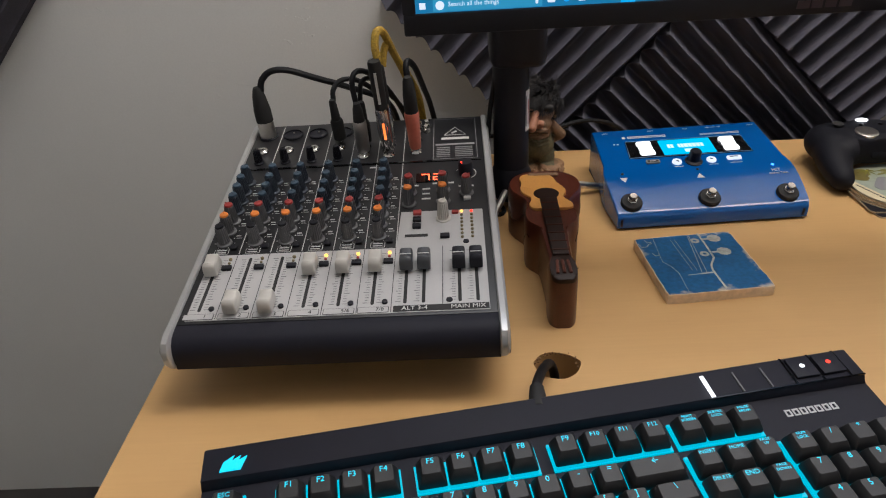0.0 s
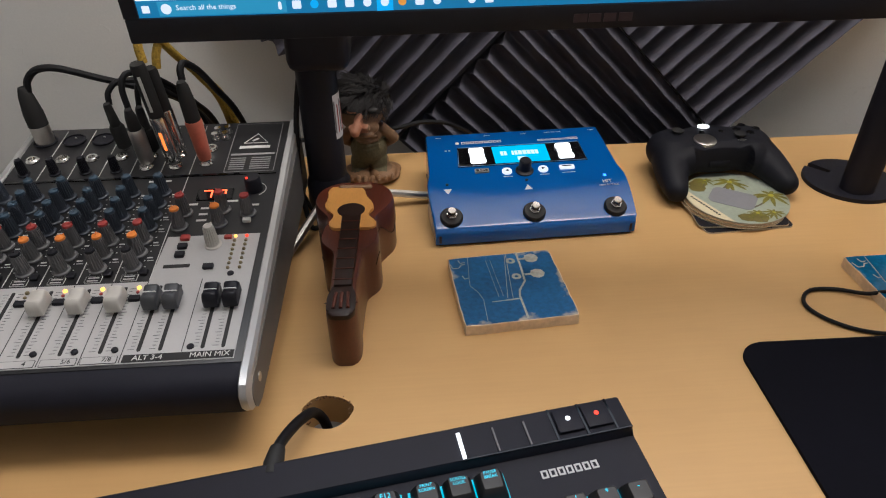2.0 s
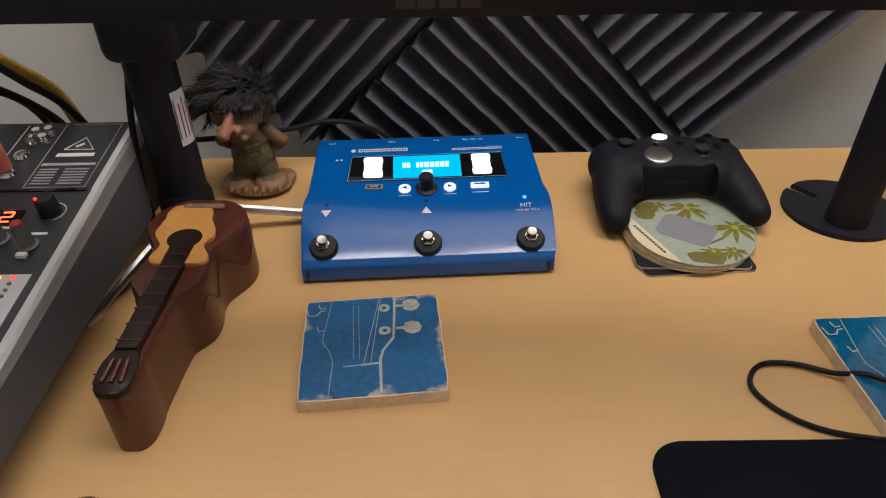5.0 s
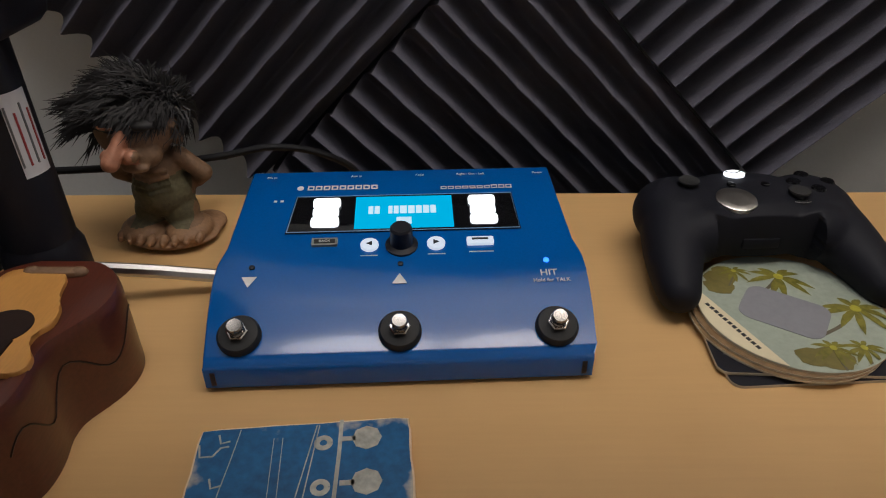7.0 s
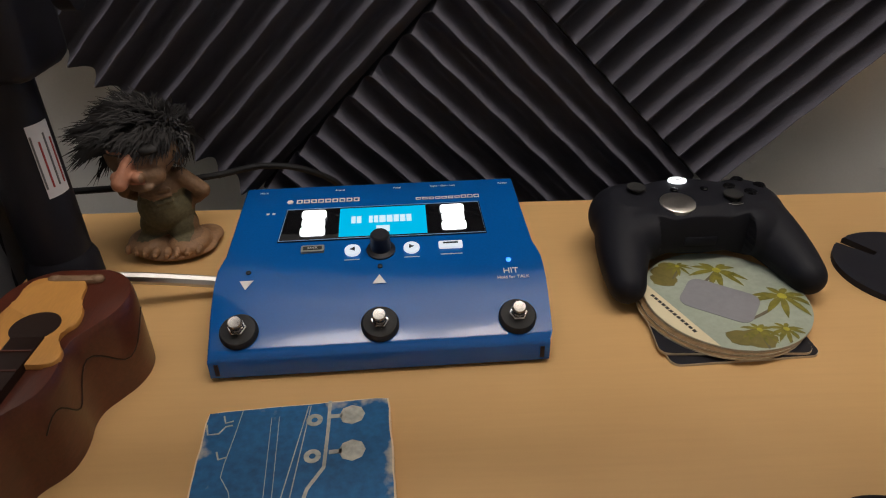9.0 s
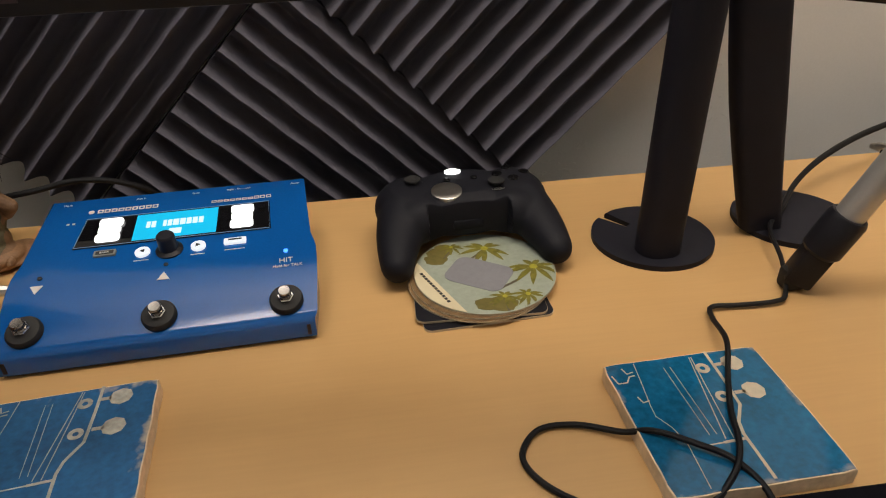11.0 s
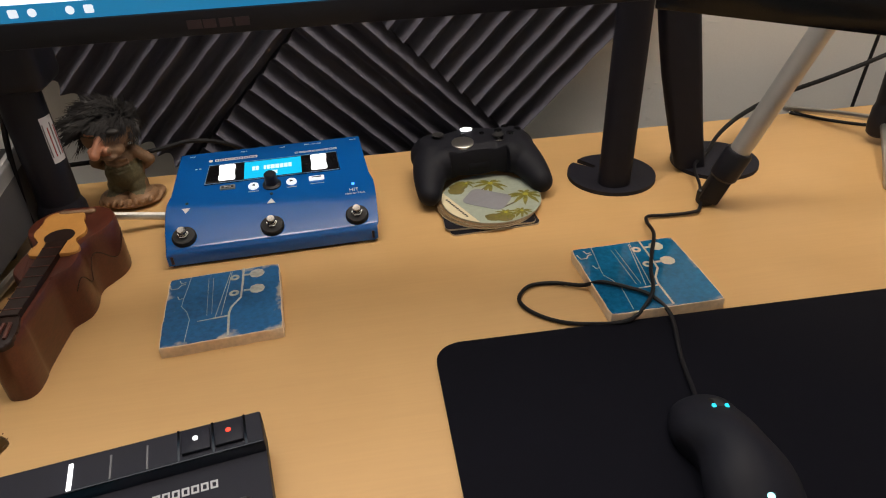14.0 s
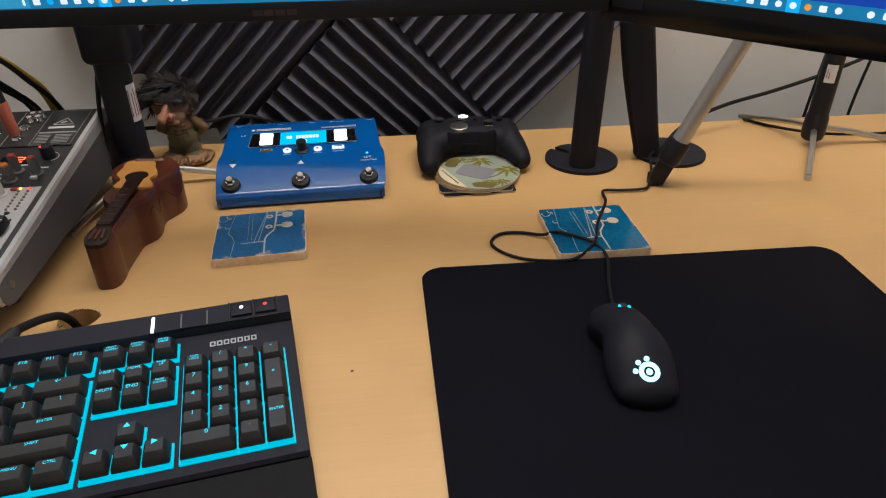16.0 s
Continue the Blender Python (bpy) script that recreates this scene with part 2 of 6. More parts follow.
def box(bm, x0, x1, y0, y1, z0, z1, bevel=0.0, seg=2):
    verts = bmesh.ops.create_cube(bm, size=1.0)["verts"]
    for v in verts:
        v.co = Vector((x0 if v.co.x < 0 else x1, y0 if v.co.y < 0 else y1, z0 if v.co.z < 0 else z1))
    if bevel:
        edges = {e for v in verts for e in v.link_edges}
        bmesh.ops.bevel(bm, geom=list(edges), offset=bevel, segments=seg, profile=0.5, affect="EDGES")
    return bm


def lathe(bm, profile, seg=24, m=Matrix()):
    """Turned form round z from (radius, height) pairs, closed at both ends."""
    rings = []
    for r, z in profile:
        rings.append([bm.verts.new(m @ Vector((r * math.cos(a), r * math.sin(a), z))) for a in (2 * math.pi * k / seg for k in range(seg))])
    for a, b in zip(rings, rings[1:]):
        for k in range(seg):
            bm.faces.new((a[k], a[(k + 1) % seg], b[(k + 1) % seg], b[k]))
    bm.faces.new(rings[0][::-1])
    bm.faces.new(rings[-1])
    return bm


def prism(bm, outline, z0, z1, bevel=0.0, seg=2, m=Matrix()):
    lo = [bm.verts.new(m @ Vector((x, y, z0))) for x, y in outline]
    hi = [bm.verts.new(m @ Vector((x, y, z1))) for x, y in outline]
    n = len(outline)
    bm.faces.new(lo[::-1])
    top = bm.faces.new(hi)
    for k in range(n):
        bm.faces.new((lo[k], lo[(k + 1) % n], hi[(k + 1) % n], hi[k]))
    if bevel:
        bmesh.ops.bevel(bm, geom=list(top.edges), offset=bevel, segments=seg, profile=0.5, affect="EDGES")
    return bm


def smooth_line(pts, steps=6):
    """Catmull-Rom through points."""
    p = [Vector(q) for q in pts]
    p = [2 * p[0] - p[1]] + p + [2 * p[-1] - p[-2]]
    out = []
    for k in range(1, len(p) - 2):
        for s in range(steps):
            t = s / steps
            a, b, c, d = p[k - 1:k + 3]
            out.append(0.5 * (2 * b + (c - a) * t + (2 * a - 5 * b + 4 * c - d) * t * t + (3 * b - a - 3 * c + d) * t ** 3))
    out.append(p[-2])
    return out


def tube(bm, pts, r, seg=10, radii=None):
    pts = [Vector(p) for p in pts]
    side = None
    rings = []
    for k, p in enumerate(pts):
        way = (pts[min(k + 1, len(pts) - 1)] - pts[max(k - 1, 0)]).normalized()
        if side is None:
            side = way.orthogonal().normalized()
        side = (side - way * side.dot(way)).normalized()
        up = way.cross(side)
        rr = radii[k] if radii else r
        rings.append([bm.verts.new(p + rr * (math.cos(a) * side + math.sin(a) * up)) for a in (2 * math.pi * j / seg for j in range(seg))])
    for a, b in zip(rings, rings[1:]):
        for k in range(seg):
            bm.faces.new((a[k], a[(k + 1) % seg], b[(k + 1) % seg], b[k]))
    bm.faces.new(rings[0][::-1])
    bm.faces.new(rings[-1])
    return bm


def ball(bm, c, r, sub=2):
    """Ellipsoid; r is a number or three half axes."""
    r = (r, r, r) if isinstance(r, (int, float)) else r
    bmesh.ops.create_icosphere(bm, subdivisions=sub, radius=1.0, matrix=Matrix.Translation(c) @ Matrix.Diagonal((*r, 1)))
    return bm


def mesh_of(name, bm, material, angle=35.0):
    bmesh.ops.recalc_face_normals(bm, faces=bm.faces)
    me = bpy.data.meshes.new(name)
    bm.to_mesh(me)
    bm.free()
    for m in material if isinstance(material, (list, tuple)) else (material,):
        me.materials.append(m)
    me.shade_smooth()
    me.set_sharp_from_angle(angle=radians(angle))
    return me


def part(name, bm, material, parent, label="", m=None):
    ob = new(name, bm if isinstance(bm, bpy.types.Mesh) else mesh_of(name, bm, material))
    ob.parent = parent
    if m is not None:
        ob.matrix_basis = m
    return tagged(ob, label)


def thing(name, m, label, category, group=""):
    ob = new(name)
    ob.empty_display_size = 0.02
    ob.matrix_basis = m
    return tagged(ob, label, category, group)


def solid(name, bm, material, m, label="", category="", group="", kind=""):
    ob = new(name, mesh_of(name, bm, material))
    ob.matrix_basis = m
    return tagged(ob, label, category, group, kind)


def rounded(w, h, r, n=5, cx=0.0, cy=0.0):
    """Outline of a rectangle with round corners."""
    out = []
    for sx, sy, a0 in ((1, 1, 0), (-1, 1, 90), (-1, -1, 180), (1, -1, 270)):
        for k in range(n + 1):
            a = radians(a0 + 90 * k / n)
            out.append((cx + sx * (w / 2 - r) + r * math.cos(a), cy + sy * (h / 2 - r) + r * math.sin(a)))
    return out


def circle(r, n=24, cx=0.0, cy=0.0):
    return [(cx + r * math.cos(2 * math.pi * k / n), cy + r * math.sin(2 * math.pi * k / n)) for k in range(n)]


def lettering(name, words, size, material, parent, m, depth=0.0002, align="CENTER"):
    curve = bpy.data.curves.new(name, "FONT")
    curve.body, curve.size, curve.align_x, curve.align_y, curve.extrude, curve.resolution_u = words, size, align, "CENTER", depth, 2
    tmp = bpy.data.objects.new(name, curve)
    me = bpy.data.meshes.new_from_object(tmp)
    bpy.data.objects.remove(tmp)
    me.materials.clear()
    me.materials.append(material)
    return part(name, me, material, parent, m=m)


def strip(bm, pts, width, z0=0.0, z1=0.0003):
    """A flat ribbon of ink along points in the xy plane."""
    pts = [Vector((p[0], p[1], 0)) for p in pts]
    rows = []
    for k, p in enumerate(pts):
        way = (pts[min(k + 1, len(pts) - 1)] - pts[max(k - 1, 0)]).normalized()
        side = Vector((-way.y, way.x, 0)) * width / 2
        rows.append([bm.verts.new(p + s * side + Vector((0, 0, z))) for s, z in ((1, z0), (1, z1), (-1, z1), (-1, z0))])
    for a, b in zip(rows, rows[1:]):
        for k in range(4):
            bm.faces.new((a[k], a[(k + 1) % 4], b[(k + 1) % 4], b[k]))
    bm.faces.new(rows[0])
    bm.faces.new(rows[-1][::-1])
    return bm


def hollow_bar(bm, x0, x1, y0, y1, line, z0, z1):
    """An upright bar of print drawn as an outline."""
    a = line / 2
    strip(bm, [(x0 + a, y0), (x0 + a, y1)], line, z0, z1)
    strip(bm, [(x1 - a, y0), (x1 - a, y1)], line, z0, z1)
    strip(bm, [(x0 + line, y1 - a), (x1 - line, y1 - a)], line, z0, z1)
    strip(bm, [(x0 + line, y0 + a), (x1 - line, y0 + a)], line, z0, z1)


def remeshed(bm, voxel, rounds=4, factor=0.5):
    """One skin over overlapping forms, smoothed; returned as a bmesh."""
    me = bpy.data.meshes.new("skin")
    bm.to_mesh(me)
    bm.free()
    ob = new("skin", me)
    r = ob.modifiers.new("remesh", "REMESH")
    r.mode, r.voxel_size = "VOXEL", voxel
    s = ob.modifiers.new("smooth", "SMOOTH")
    s.iterations, s.factor = rounds, factor
    dg = bpy.context.evaluated_depsgraph_get()
    out = bpy.data.meshes.new_from_object(ob.evaluated_get(dg))
    bpy.data.objects.remove(ob)
    res = mk()
    res.from_mesh(out)
    bpy.data.meshes.remove(out)
    bpy.data.meshes.remove(me)
    return res

# ---- structure ----
D = 0.74            # desk top
WALL = 0.462        # face of the back wall


def structure():
    solid("wall_north", box(mk(), -2.2, 2.4, WALL, WALL + 0.12, -0.03, 2.4), M_WALL, Matrix(), "grey painted plaster wall with trowel marks", "wall", kind="structure")
    solid("wall_west", box(mk(), -2.32, -2.2, -2.1, WALL + 0.12, -0.03, 2.4), M_WALL, Matrix(), "plain grey painted plaster side wall", "wall", kind="structure")
    solid("wall_east", box(mk(), 2.4, 2.52, -2.1, WALL + 0.12, -0.03, 2.4), M_WALL, Matrix(), "plain grey painted plaster side wall", "wall", kind="structure")
    # unseen wall, its distance chosen to bounce more light back over the desk
    solid("wall_south", box(mk(), -2.32, 2.52, -2.22, -2.1, -0.03, 2.4), M_WALL, Matrix(), "plain grey plaster wall, unseen, set close in to bounce light", "wall", kind="structure")
    solid("floor", box(mk(), -2.32, 2.52, -2.22, WALL + 0.12, -0.15, -0.03), M_FLOOR, Matrix(), "dark carpeted floor", "floor", kind="structure")
    solid("ceiling", box(mk(), -2.32, 2.52, -2.22, WALL + 0.12, 2.4, 2.5), M_CEIL, Matrix(), "white painted ceiling", "ceiling", kind="structure")


structure()


def foam_panel(a0, b0, along_a):
    """One square of wedge foam hung as a diamond: a = x + z, b = x - z from (a0, b0), 0.431 a side in a and b. Ridges run along a or b."""
    side, n = 0.431 / math.sqrt(2), 12
    ea, eb, out = Vector((1, 0, 1)).normalized(), Vector((1, 0, -1)).normalized(), Vector((0, -1, 0))
    x, z = (a0 + b0) / 2, (a0 - b0) / 2
    c, w = (eb, ea) if along_a else (ea, eb)
    m = Matrix.Translation((x, WALL - 0.001, z)) @ Matrix(((c.x, w.x, out.x, 0), (c.y, w.y, out.y, 0), (c.z, w.z, out.z, 0), (0, 0, 0, 1)))
    e = thing("foam_panel", m, "charcoal wedge acoustic foam square hung diagonally on the wall", "acoustic foam", "foam panels on the wall")
    part("backing", box(mk(), 0, side, 0, side, 0, 0.020), M_FOAM, e)
    for k in range(n):
        part("wedge", WEDGE, None, e, m=pose(k * side / n, 0, 0.0195))
    return e


def wedge_mesh():
    """One long rounded wedge with slightly wavering sides."""
    side, n, deep, steps = 0.431 / math.sqrt(2), 12, 0.0265, 16
    pitch = side / n
    cross = [(0.0, 0.0), (0.10, 0.07), (0.24, 0.30), (0.37, 0.68), (0.44, 0.90), (0.48, 0.985), (0.5, 1.0), (0.52, 0.985), (0.56, 0.90), (0.63, 0.68), (0.76, 0.30), (0.90, 0.07), (1.0, 0.0)]
    bm = mk()
    rows = []
    for j in range(steps + 1):
        rows.append([bm.verts.new((pitch * a + 0.0005 * h * math.sin(2.1 * j + 0.7), side * j / steps, deep * h * (1 + 0.012 * math.sin(3.3 * j + 4 * a)))) for a, h in cross])
    for a, b in zip(rows, rows[1:]):
        for i in range(len(cross)):
            bm.faces.new((a[i], a[(i + 1) % len(cross)], b[(i + 1) % len(cross)], b[i]))
    bm.faces.new(rows[0])
    bm.faces.new(rows[-1][::-1])
    return mesh_of("wedge", bm, M_FOAM, 50)


WEDGE = wedge_mesh()
for a0, b0, along in ((0.654, -1.193, True), (0.664, -0.759, False), (1.098, -0.733, True), (1.098, -1.175, False), (-0.12, -2.106, True)):
    foam_panel(a0, b0, along)


def desk():
    e = thing("desk", pose(0, 0, 0), "pale maple laminate desk with a rough cable hole", "desk")
    x0, x1, y0, y1 = -0.428, 1.75, -0.47, 0.342
    cx, cy, r, n = -0.104, -0.071, 0.0185, 28
    ring = [(cx + r * (1 + 0.05 * math.sin(3 * a + 1) + 0.03 * math.sin(7 * a)) * math.cos(a), cy + 0.85 * r * (1 + 0.04 * math.sin(4 * a)) * math.sin(a)) for a in (2 * math.pi * k / n for k in range(n))]
    bm = mk()
    outer = []
    for px, py in ring:
        dx, dy = px - cx, py - cy
        t = min((((x1 if dx > 0 else x0) - cx) / dx if abs(dx) > 1e-9 else 1e9), (((y1 if dy > 0 else y0) - cy) / dy if abs(dy) > 1e-9 else 1e9))
        outer.append((cx + t * dx, cy + t * dy))
    poly = []
    for k in range(n):
        poly.append([ring[k], outer[k], outer[(k + 1) % n], ring[(k + 1) % n]])
    corners = [(x0, y0), (x1, y0), (x0, y1), (x1, y1)]
    for z, flip in ((D, False), (D - 0.028, True)):
        for q in poly:
            pts = list(q)
            (ax, ay), (bx, by) = q[1], q[2]
            for c in corners:
                if abs(ax - bx) > 1e-6 and abs(ay - by) > 1e-6 and ((abs(ax - c[0]) < 1e-6 and abs(by - c[1]) < 1e-6) or (abs(bx - c[0]) < 1e-6 and abs(ay - c[1]) < 1e-6)):
                    pts.insert(2, c)
            vs = [bm.verts.new((px, py, z)) for px, py in pts]
            bm.faces.new(vs[::-1] if flip else vs)
    rim = [(x0, y0), (x1, y0), (x1, y1), (x0, y1)]
    for loop in (ring, rim):
        for k in range(len(loop)):
            (ax, ay), (bx, by) = loop[k], loop[(k + 1) % len(loop)]
            bm.faces.new([bm.verts.new(p) for p in ((ax, ay, D), (bx, by, D), (bx, by, D - 0.028), (ax, ay, D - 0.028))])
    bmesh.ops.remove_doubles(bm, verts=bm.verts, dist=1e-5)
    part("desktop", bm, M_DESK, e)
    part("side_panel", box(mk(), -0.36, -0.335, -0.40, 0.30, -0.03, D - 0.028, 0.001), M_DESK, e)
    part("side_panel", box(mk(), 1.66, 1.685, -0.40, 0.30, -0.03, D - 0.028, 0.001), M_DESK, e)
    fibre = mk()
    rnd = random.Random(4)
    for k in range(30):
        a = 2 * math.pi * k / 46 + rnd.uniform(-0.05, 0.05)
        rr = 0.0176 + rnd.uniform(-0.001, 0.0012)
        p = Vector((cx + rr * math.cos(a), cy + 0.85 * rr * math.sin(a), D - 0.001))
        tube(fibre, [p, p + Vector((rnd.uniform(-.002, .002), rnd.uniform(-.002, .002), rnd.uniform(-.001, .0016)))], 0.0005, 5)
    part("chipped_rim", fibre, mat("raw_board_edge", (0.20, 0.11, 0.05), 0.9, var=0.4, scale=200), e, "splintered raw edge of the cable hole")
    part("stain", lathe(mk(), ((0.0016, D - 0.0005), (0.0013, D + 0.0002)), 9, Matrix.Translation((0.147, -0.171, 0))), mat("dark_knot", (0.12, 0.05, 0.02), 0.6), e, "small brown dent")
    return e


desk()


# ---- screens ----
def taskbar(face, x0, x1, z0, h):
    """Search box, button row and clock-less bar along the foot of a screen; the face lies in the xz plane looking along -y."""
    bar = part("taskbar", box(mk(), x0, x1, -0.0008, 0, z0, z0 + h), M_TASK, face)
    part("start_icon", box(mk(), x0 + 0.003, x0 + 0.0075, -0.0012, -0.0008, z0 + 0.003, z0 + h - 0.003), M_ICON, bar)
    part("search_field", box(mk(), x0 + 0.013, x0 + 0.0925, -0.0011, -0.0008, z0 + 0.0008, z0 + h - 0.0008), M_SEARCH, bar)
    part("search_icon", lathe(mk(), ((0.0022, 0), (0.0032, 0.0001), (0.0032, 0.0004), (0.0022, 0.0005)), 16, Matrix.Translation((x0 + 0.018, -0.0011, z0 + h / 2)) @ pose(0, 0, 0, 90)), M_ICON, bar)
    lettering("search_words", "Search all the things", 0.0046, M_ICON, bar, pose(x0 + 0.024, -0.0013, z0 + h / 2 + 0.0005, 90, 0, 0), 0.0001, "LEFT")
    part("microphone_icon", prism(mk(), rounded(0.0020, 0.0050, 0.0009, 3), 0, 0.0004, m=Matrix.Translation((x0 + 0.0885, -0.0011, z0 + h / 2)) @ pose(0, 0, 0, 90)), M_ICON, bar)
    for k in range(12):
        x = x0 + 0.0990 + 0.0111 * k
        if k == 5:
            part("open_app", box(mk(), x - 0.0052, x + 0.0052, -0.0011, -0.0008, z0, z0 + h), M_ICONB, bar)
        r = 0.0026
        kind = (M_ICON, M_ICONB, M_ICON, M_ICON, M_ICON, M_ICON, M_ICONO, M_ICON, M_ICON, M_TASK, M_ICON, M_ICON)[k]
        shape = rounded(0.0056, 0.0050, 0.0008, 2) if k in (0, 2, 3, 7, 11) else circle(r, 14)
        part("app_icon", prism(mk(), shape, 0, 0.0004, m=Matrix.Translation((x, -0.0011, z0 + h / 2 + 0.0003)) @ pose(0, 0, 0, 90)), kind, bar)


def monitor(m, label, bezel_mat, bezel, paper, width=0.611, height=0.365, side=0.014):
    e = thing("monitor", m, label, "monitor", "monitors on the desk")
    w = width / 2
    part("housing", box(mk(), -w, w, 0.004, 0.030, 0, height, 0.004), M_BLACK, e)
    part("rear_hump", box(mk(), -0.17, 0.17, 0.030, 0.055, 0.06, height - 0.08, 0.012, 3), M_BLACK, e)
    s = side
    part("bezel", box(mk(), -w, w, 0, 0.0045, 0, bezel, 0.0015), bezel_mat, e, "bottom bezel")
    part("bezel", box(mk(), -w, w, 0, 0.0045, height - s, height, 0.0015), bezel_mat, e)
    part("bezel", box(mk(), -w, -w + s, 0.0002, 0.0045, bezel, height - s), bezel_mat, e)
    part("bezel", box(mk(), w - s, w, 0.0002, 0.0045, bezel, height - s), bezel_mat, e)
    face = part("screen", box(mk(), -w + s, w - s, 0.0025, 0.0040, bezel, height - s), paper, e, "lit screen")
    taskbar(face, -w + s, w - s, bezel, 0.0105)
    face.children[0].matrix_basis = pose(0, 0.0024, 0)
    return e


m1 = monitor(pose(0.0950, 0.033, 0.9762, 4, 0, 0), "black flat monitor showing a white window and taskbar", M_BLACK, 0.0163, M_SCREEN, 0.611, 0.358, 0.0095)
bars = mk()
for k, (x, wd) in enumerate(((-0.019, 0.009), (-0.009, 0.008), (0.001, 0.008), (0.011, 0.009))):
    box(bars, x, x + wd, -0.0006, 0.0, 0.0050, 0.0105)
part("badge", bars, mat("dull_badge_grey", (0.055, 0.034, 0.042), 0.4, 0.3), m1, "dull silver maker's mark as plain bars")
d2 = Vector((0.170, -0.173, 0)).normalized()
c2 = Vector((0.398, 0.049, 0.966)) + d2 * 0.3055
m2 = monitor(pose(c2.x, c2.y, c2.z, 4, 0, math.degrees(math.atan2(d2.y, d2.x))), "glossy black monitor with a blue desktop, angled inwards", mat("piano_black_bezel", (0.004, 0.004, 0.005), 0.20, var=0.2, scale=30, spec=0.35), 0.0278, M_WALLPAPER)
part("sticker", prism(mk(), rounded(0.030, 0.009, 0.001), 0, 0.0003, m=Matrix.Translation((-0.278, 0, 0.018)) @ pose(0, 0, 0, 90)), M_MATT, m2, "dark connector sticker with plain bars")


def tripod(x, y, turn, label_turn, bracket, legs, slim=1.0, paper_z=(0.092, 0.136), span=64):
    e = thing("tripod_stand", pose(x, y, D, 0, 0, turn), "black tubular desk stand on three thin folding chrome legs", "stand", "tripod desk stands")
    part("collar", lathe(mk(), [(r * slim, z) for r, z in ((0.017, 0.010), (0.022, 0.013), (0.024, 0.020), (0.0235, 0.042), (0.020, 0.050), (0.019, 0.052))], 28), M_BLACK, e)
    part("column", lathe(mk(), [(r * slim, z) for r, z in ((0.0205, 0.050), (0.0200, 0.235), (0.014, 0.240), (0.014, 0.42))], 28), M_BLACK, e)
    for a in legs:
        leg = mk()
        tube(leg, smooth_line([(0.012, 0, 0.027), (0.05, 0, 0.020), (0.09, 0, 0.011), (0.112, 0, 0.006), (0.122, 0, 0.004)]), 0.0041, 8, None)
        for v in leg.verts:
            v.co.z = max(0.0, v.co.z * 1.0)
        o = part("leg", leg, M_STEEL, e, "chrome folding leg", pose(0, 0, 0, 0, 0, a))
        part("foot_tip", box(mk(), 0.112, 0.128, -0.004, 0.004, 0.0, 0.006, 0.002), M_STEEL, o)
    paper = mk()
    rows = []
    for k in range(9):
        a = radians(label_turn - span / 2 + span / 8 * k)
        rows.append([paper.verts.new((0.0207 * slim * math.cos(a), 0.0207 * slim * math.sin(a), z)) for z in paper_z])
    for a, b in zip(rows, rows[1:]):
        paper.faces.new((a[0], b[0], b[1], a[1]))
    lab = part("label", paper, M_LABEL, e, "white paper label with red and grey print")
    for k in range(4 if bracket else 2):
        a = radians(label_turn - 20 + 12 * k)
        p = Vector((0.0209 * slim * math.cos(a), 0.0209 * slim * math.sin(a), 0))
        part("print_line", box(mk(), -0.0003, 0.0002, -0.0005, 0.0005, paper_z[0] + 0.006, paper_z[1] - 0.006 - 0.004 * (k % 2)), M_RED if k % 2 else M_GREY, lab, m=Matrix.Translation(p) @ Matrix.Rotation(a, 4, "Z"))
    if bracket:
        part("bracket", box(mk(), -0.022, 0.034, -0.028, 0.028, 0.162, 0.36, 0.010, 3), M_BLACK, e, "thick black neck behind the screen", pose(0, 0, 0, 0, 0, -turn))
        part("clamp_knob", lathe(mk(), ((0.008, 0), (0.009, 0.002), (0.009, 0.010), (0.006, 0.012)), 14, Matrix.Translation((0.052, -0.01, 0.205)) @ pose(0, 0, 0, 0, 90, 0)), M_BLACK, e, m=pose(0, 0, 0, 0, 0, -turn))
    return e


tripod(-0.118, 0.203, 0, -20, True, (10, -112, 130), 0.93, span=46)
tripod(0.788, 0.234, 0, -120, False, (110, 238, 360), 0.64, (0.094, 0.118), 60)


def disc_stand(x, y, turn, offset, lean, wide, label, flat):
    e = thing("column_stand", pose(x, y, D, 0, 0, turn), label, "stand", "disc-foot stands")
    n = 48
    slot = radians(127)
    base = []
    for k in range(n + 1):
        a = slot + 0.092 + (2 * math.pi - 0.184) * k / n
        base.append((0.0485 * math.cos(a), 0.0485 * math.sin(a)))
    way = Vector((math.cos(slot), math.sin(slot)))
    off = Vector((-way.y, way.x)) * 0.0042
    inner = way * 0.021
    base += [tuple(inner - off), tuple(inner + off)]
    part("base_plate", prism(mk(), base, 0, 0.0045, 0.0012), M_MATT, e, "round slotted base")
    bm = mk()
    prof = rounded(wide, 0.016 if flat else 0.030, 0.007 if flat else 0.0145, 6)
    rows = []
    for k in range(15):
        h = 0.0045 + 0.50 * k / 14
        bow = 0.25 * (h - 0.1) ** 2 if flat else 0.0
        slim = 1.0 - (0.22 * max(0.0, 1 - h / 0.12) if flat else 0.0)
        rows.append([bm.verts.new((offset[0] + px * slim + lean[0] * h + bow, offset[1] + py + lean[1] * h, h)) for px, py in prof])
    for a, b in zip(rows, rows[1:]):
        for k in range(len(prof)):
            bm.faces.new((a[k], a[(k + 1) % len(prof)], b[(k + 1) % len(prof)], b[k]))
    bm.faces.new(rows[0][::-1])
    bm.faces.new(rows[-1])
    part("column", bm, M_MATT, e)
    return e


disc_stand(0.453, 0.222, 0, (-0.005, -0.022), (0.01, 0.0), 0.035, "matt black round column on a slotted disc foot", False)
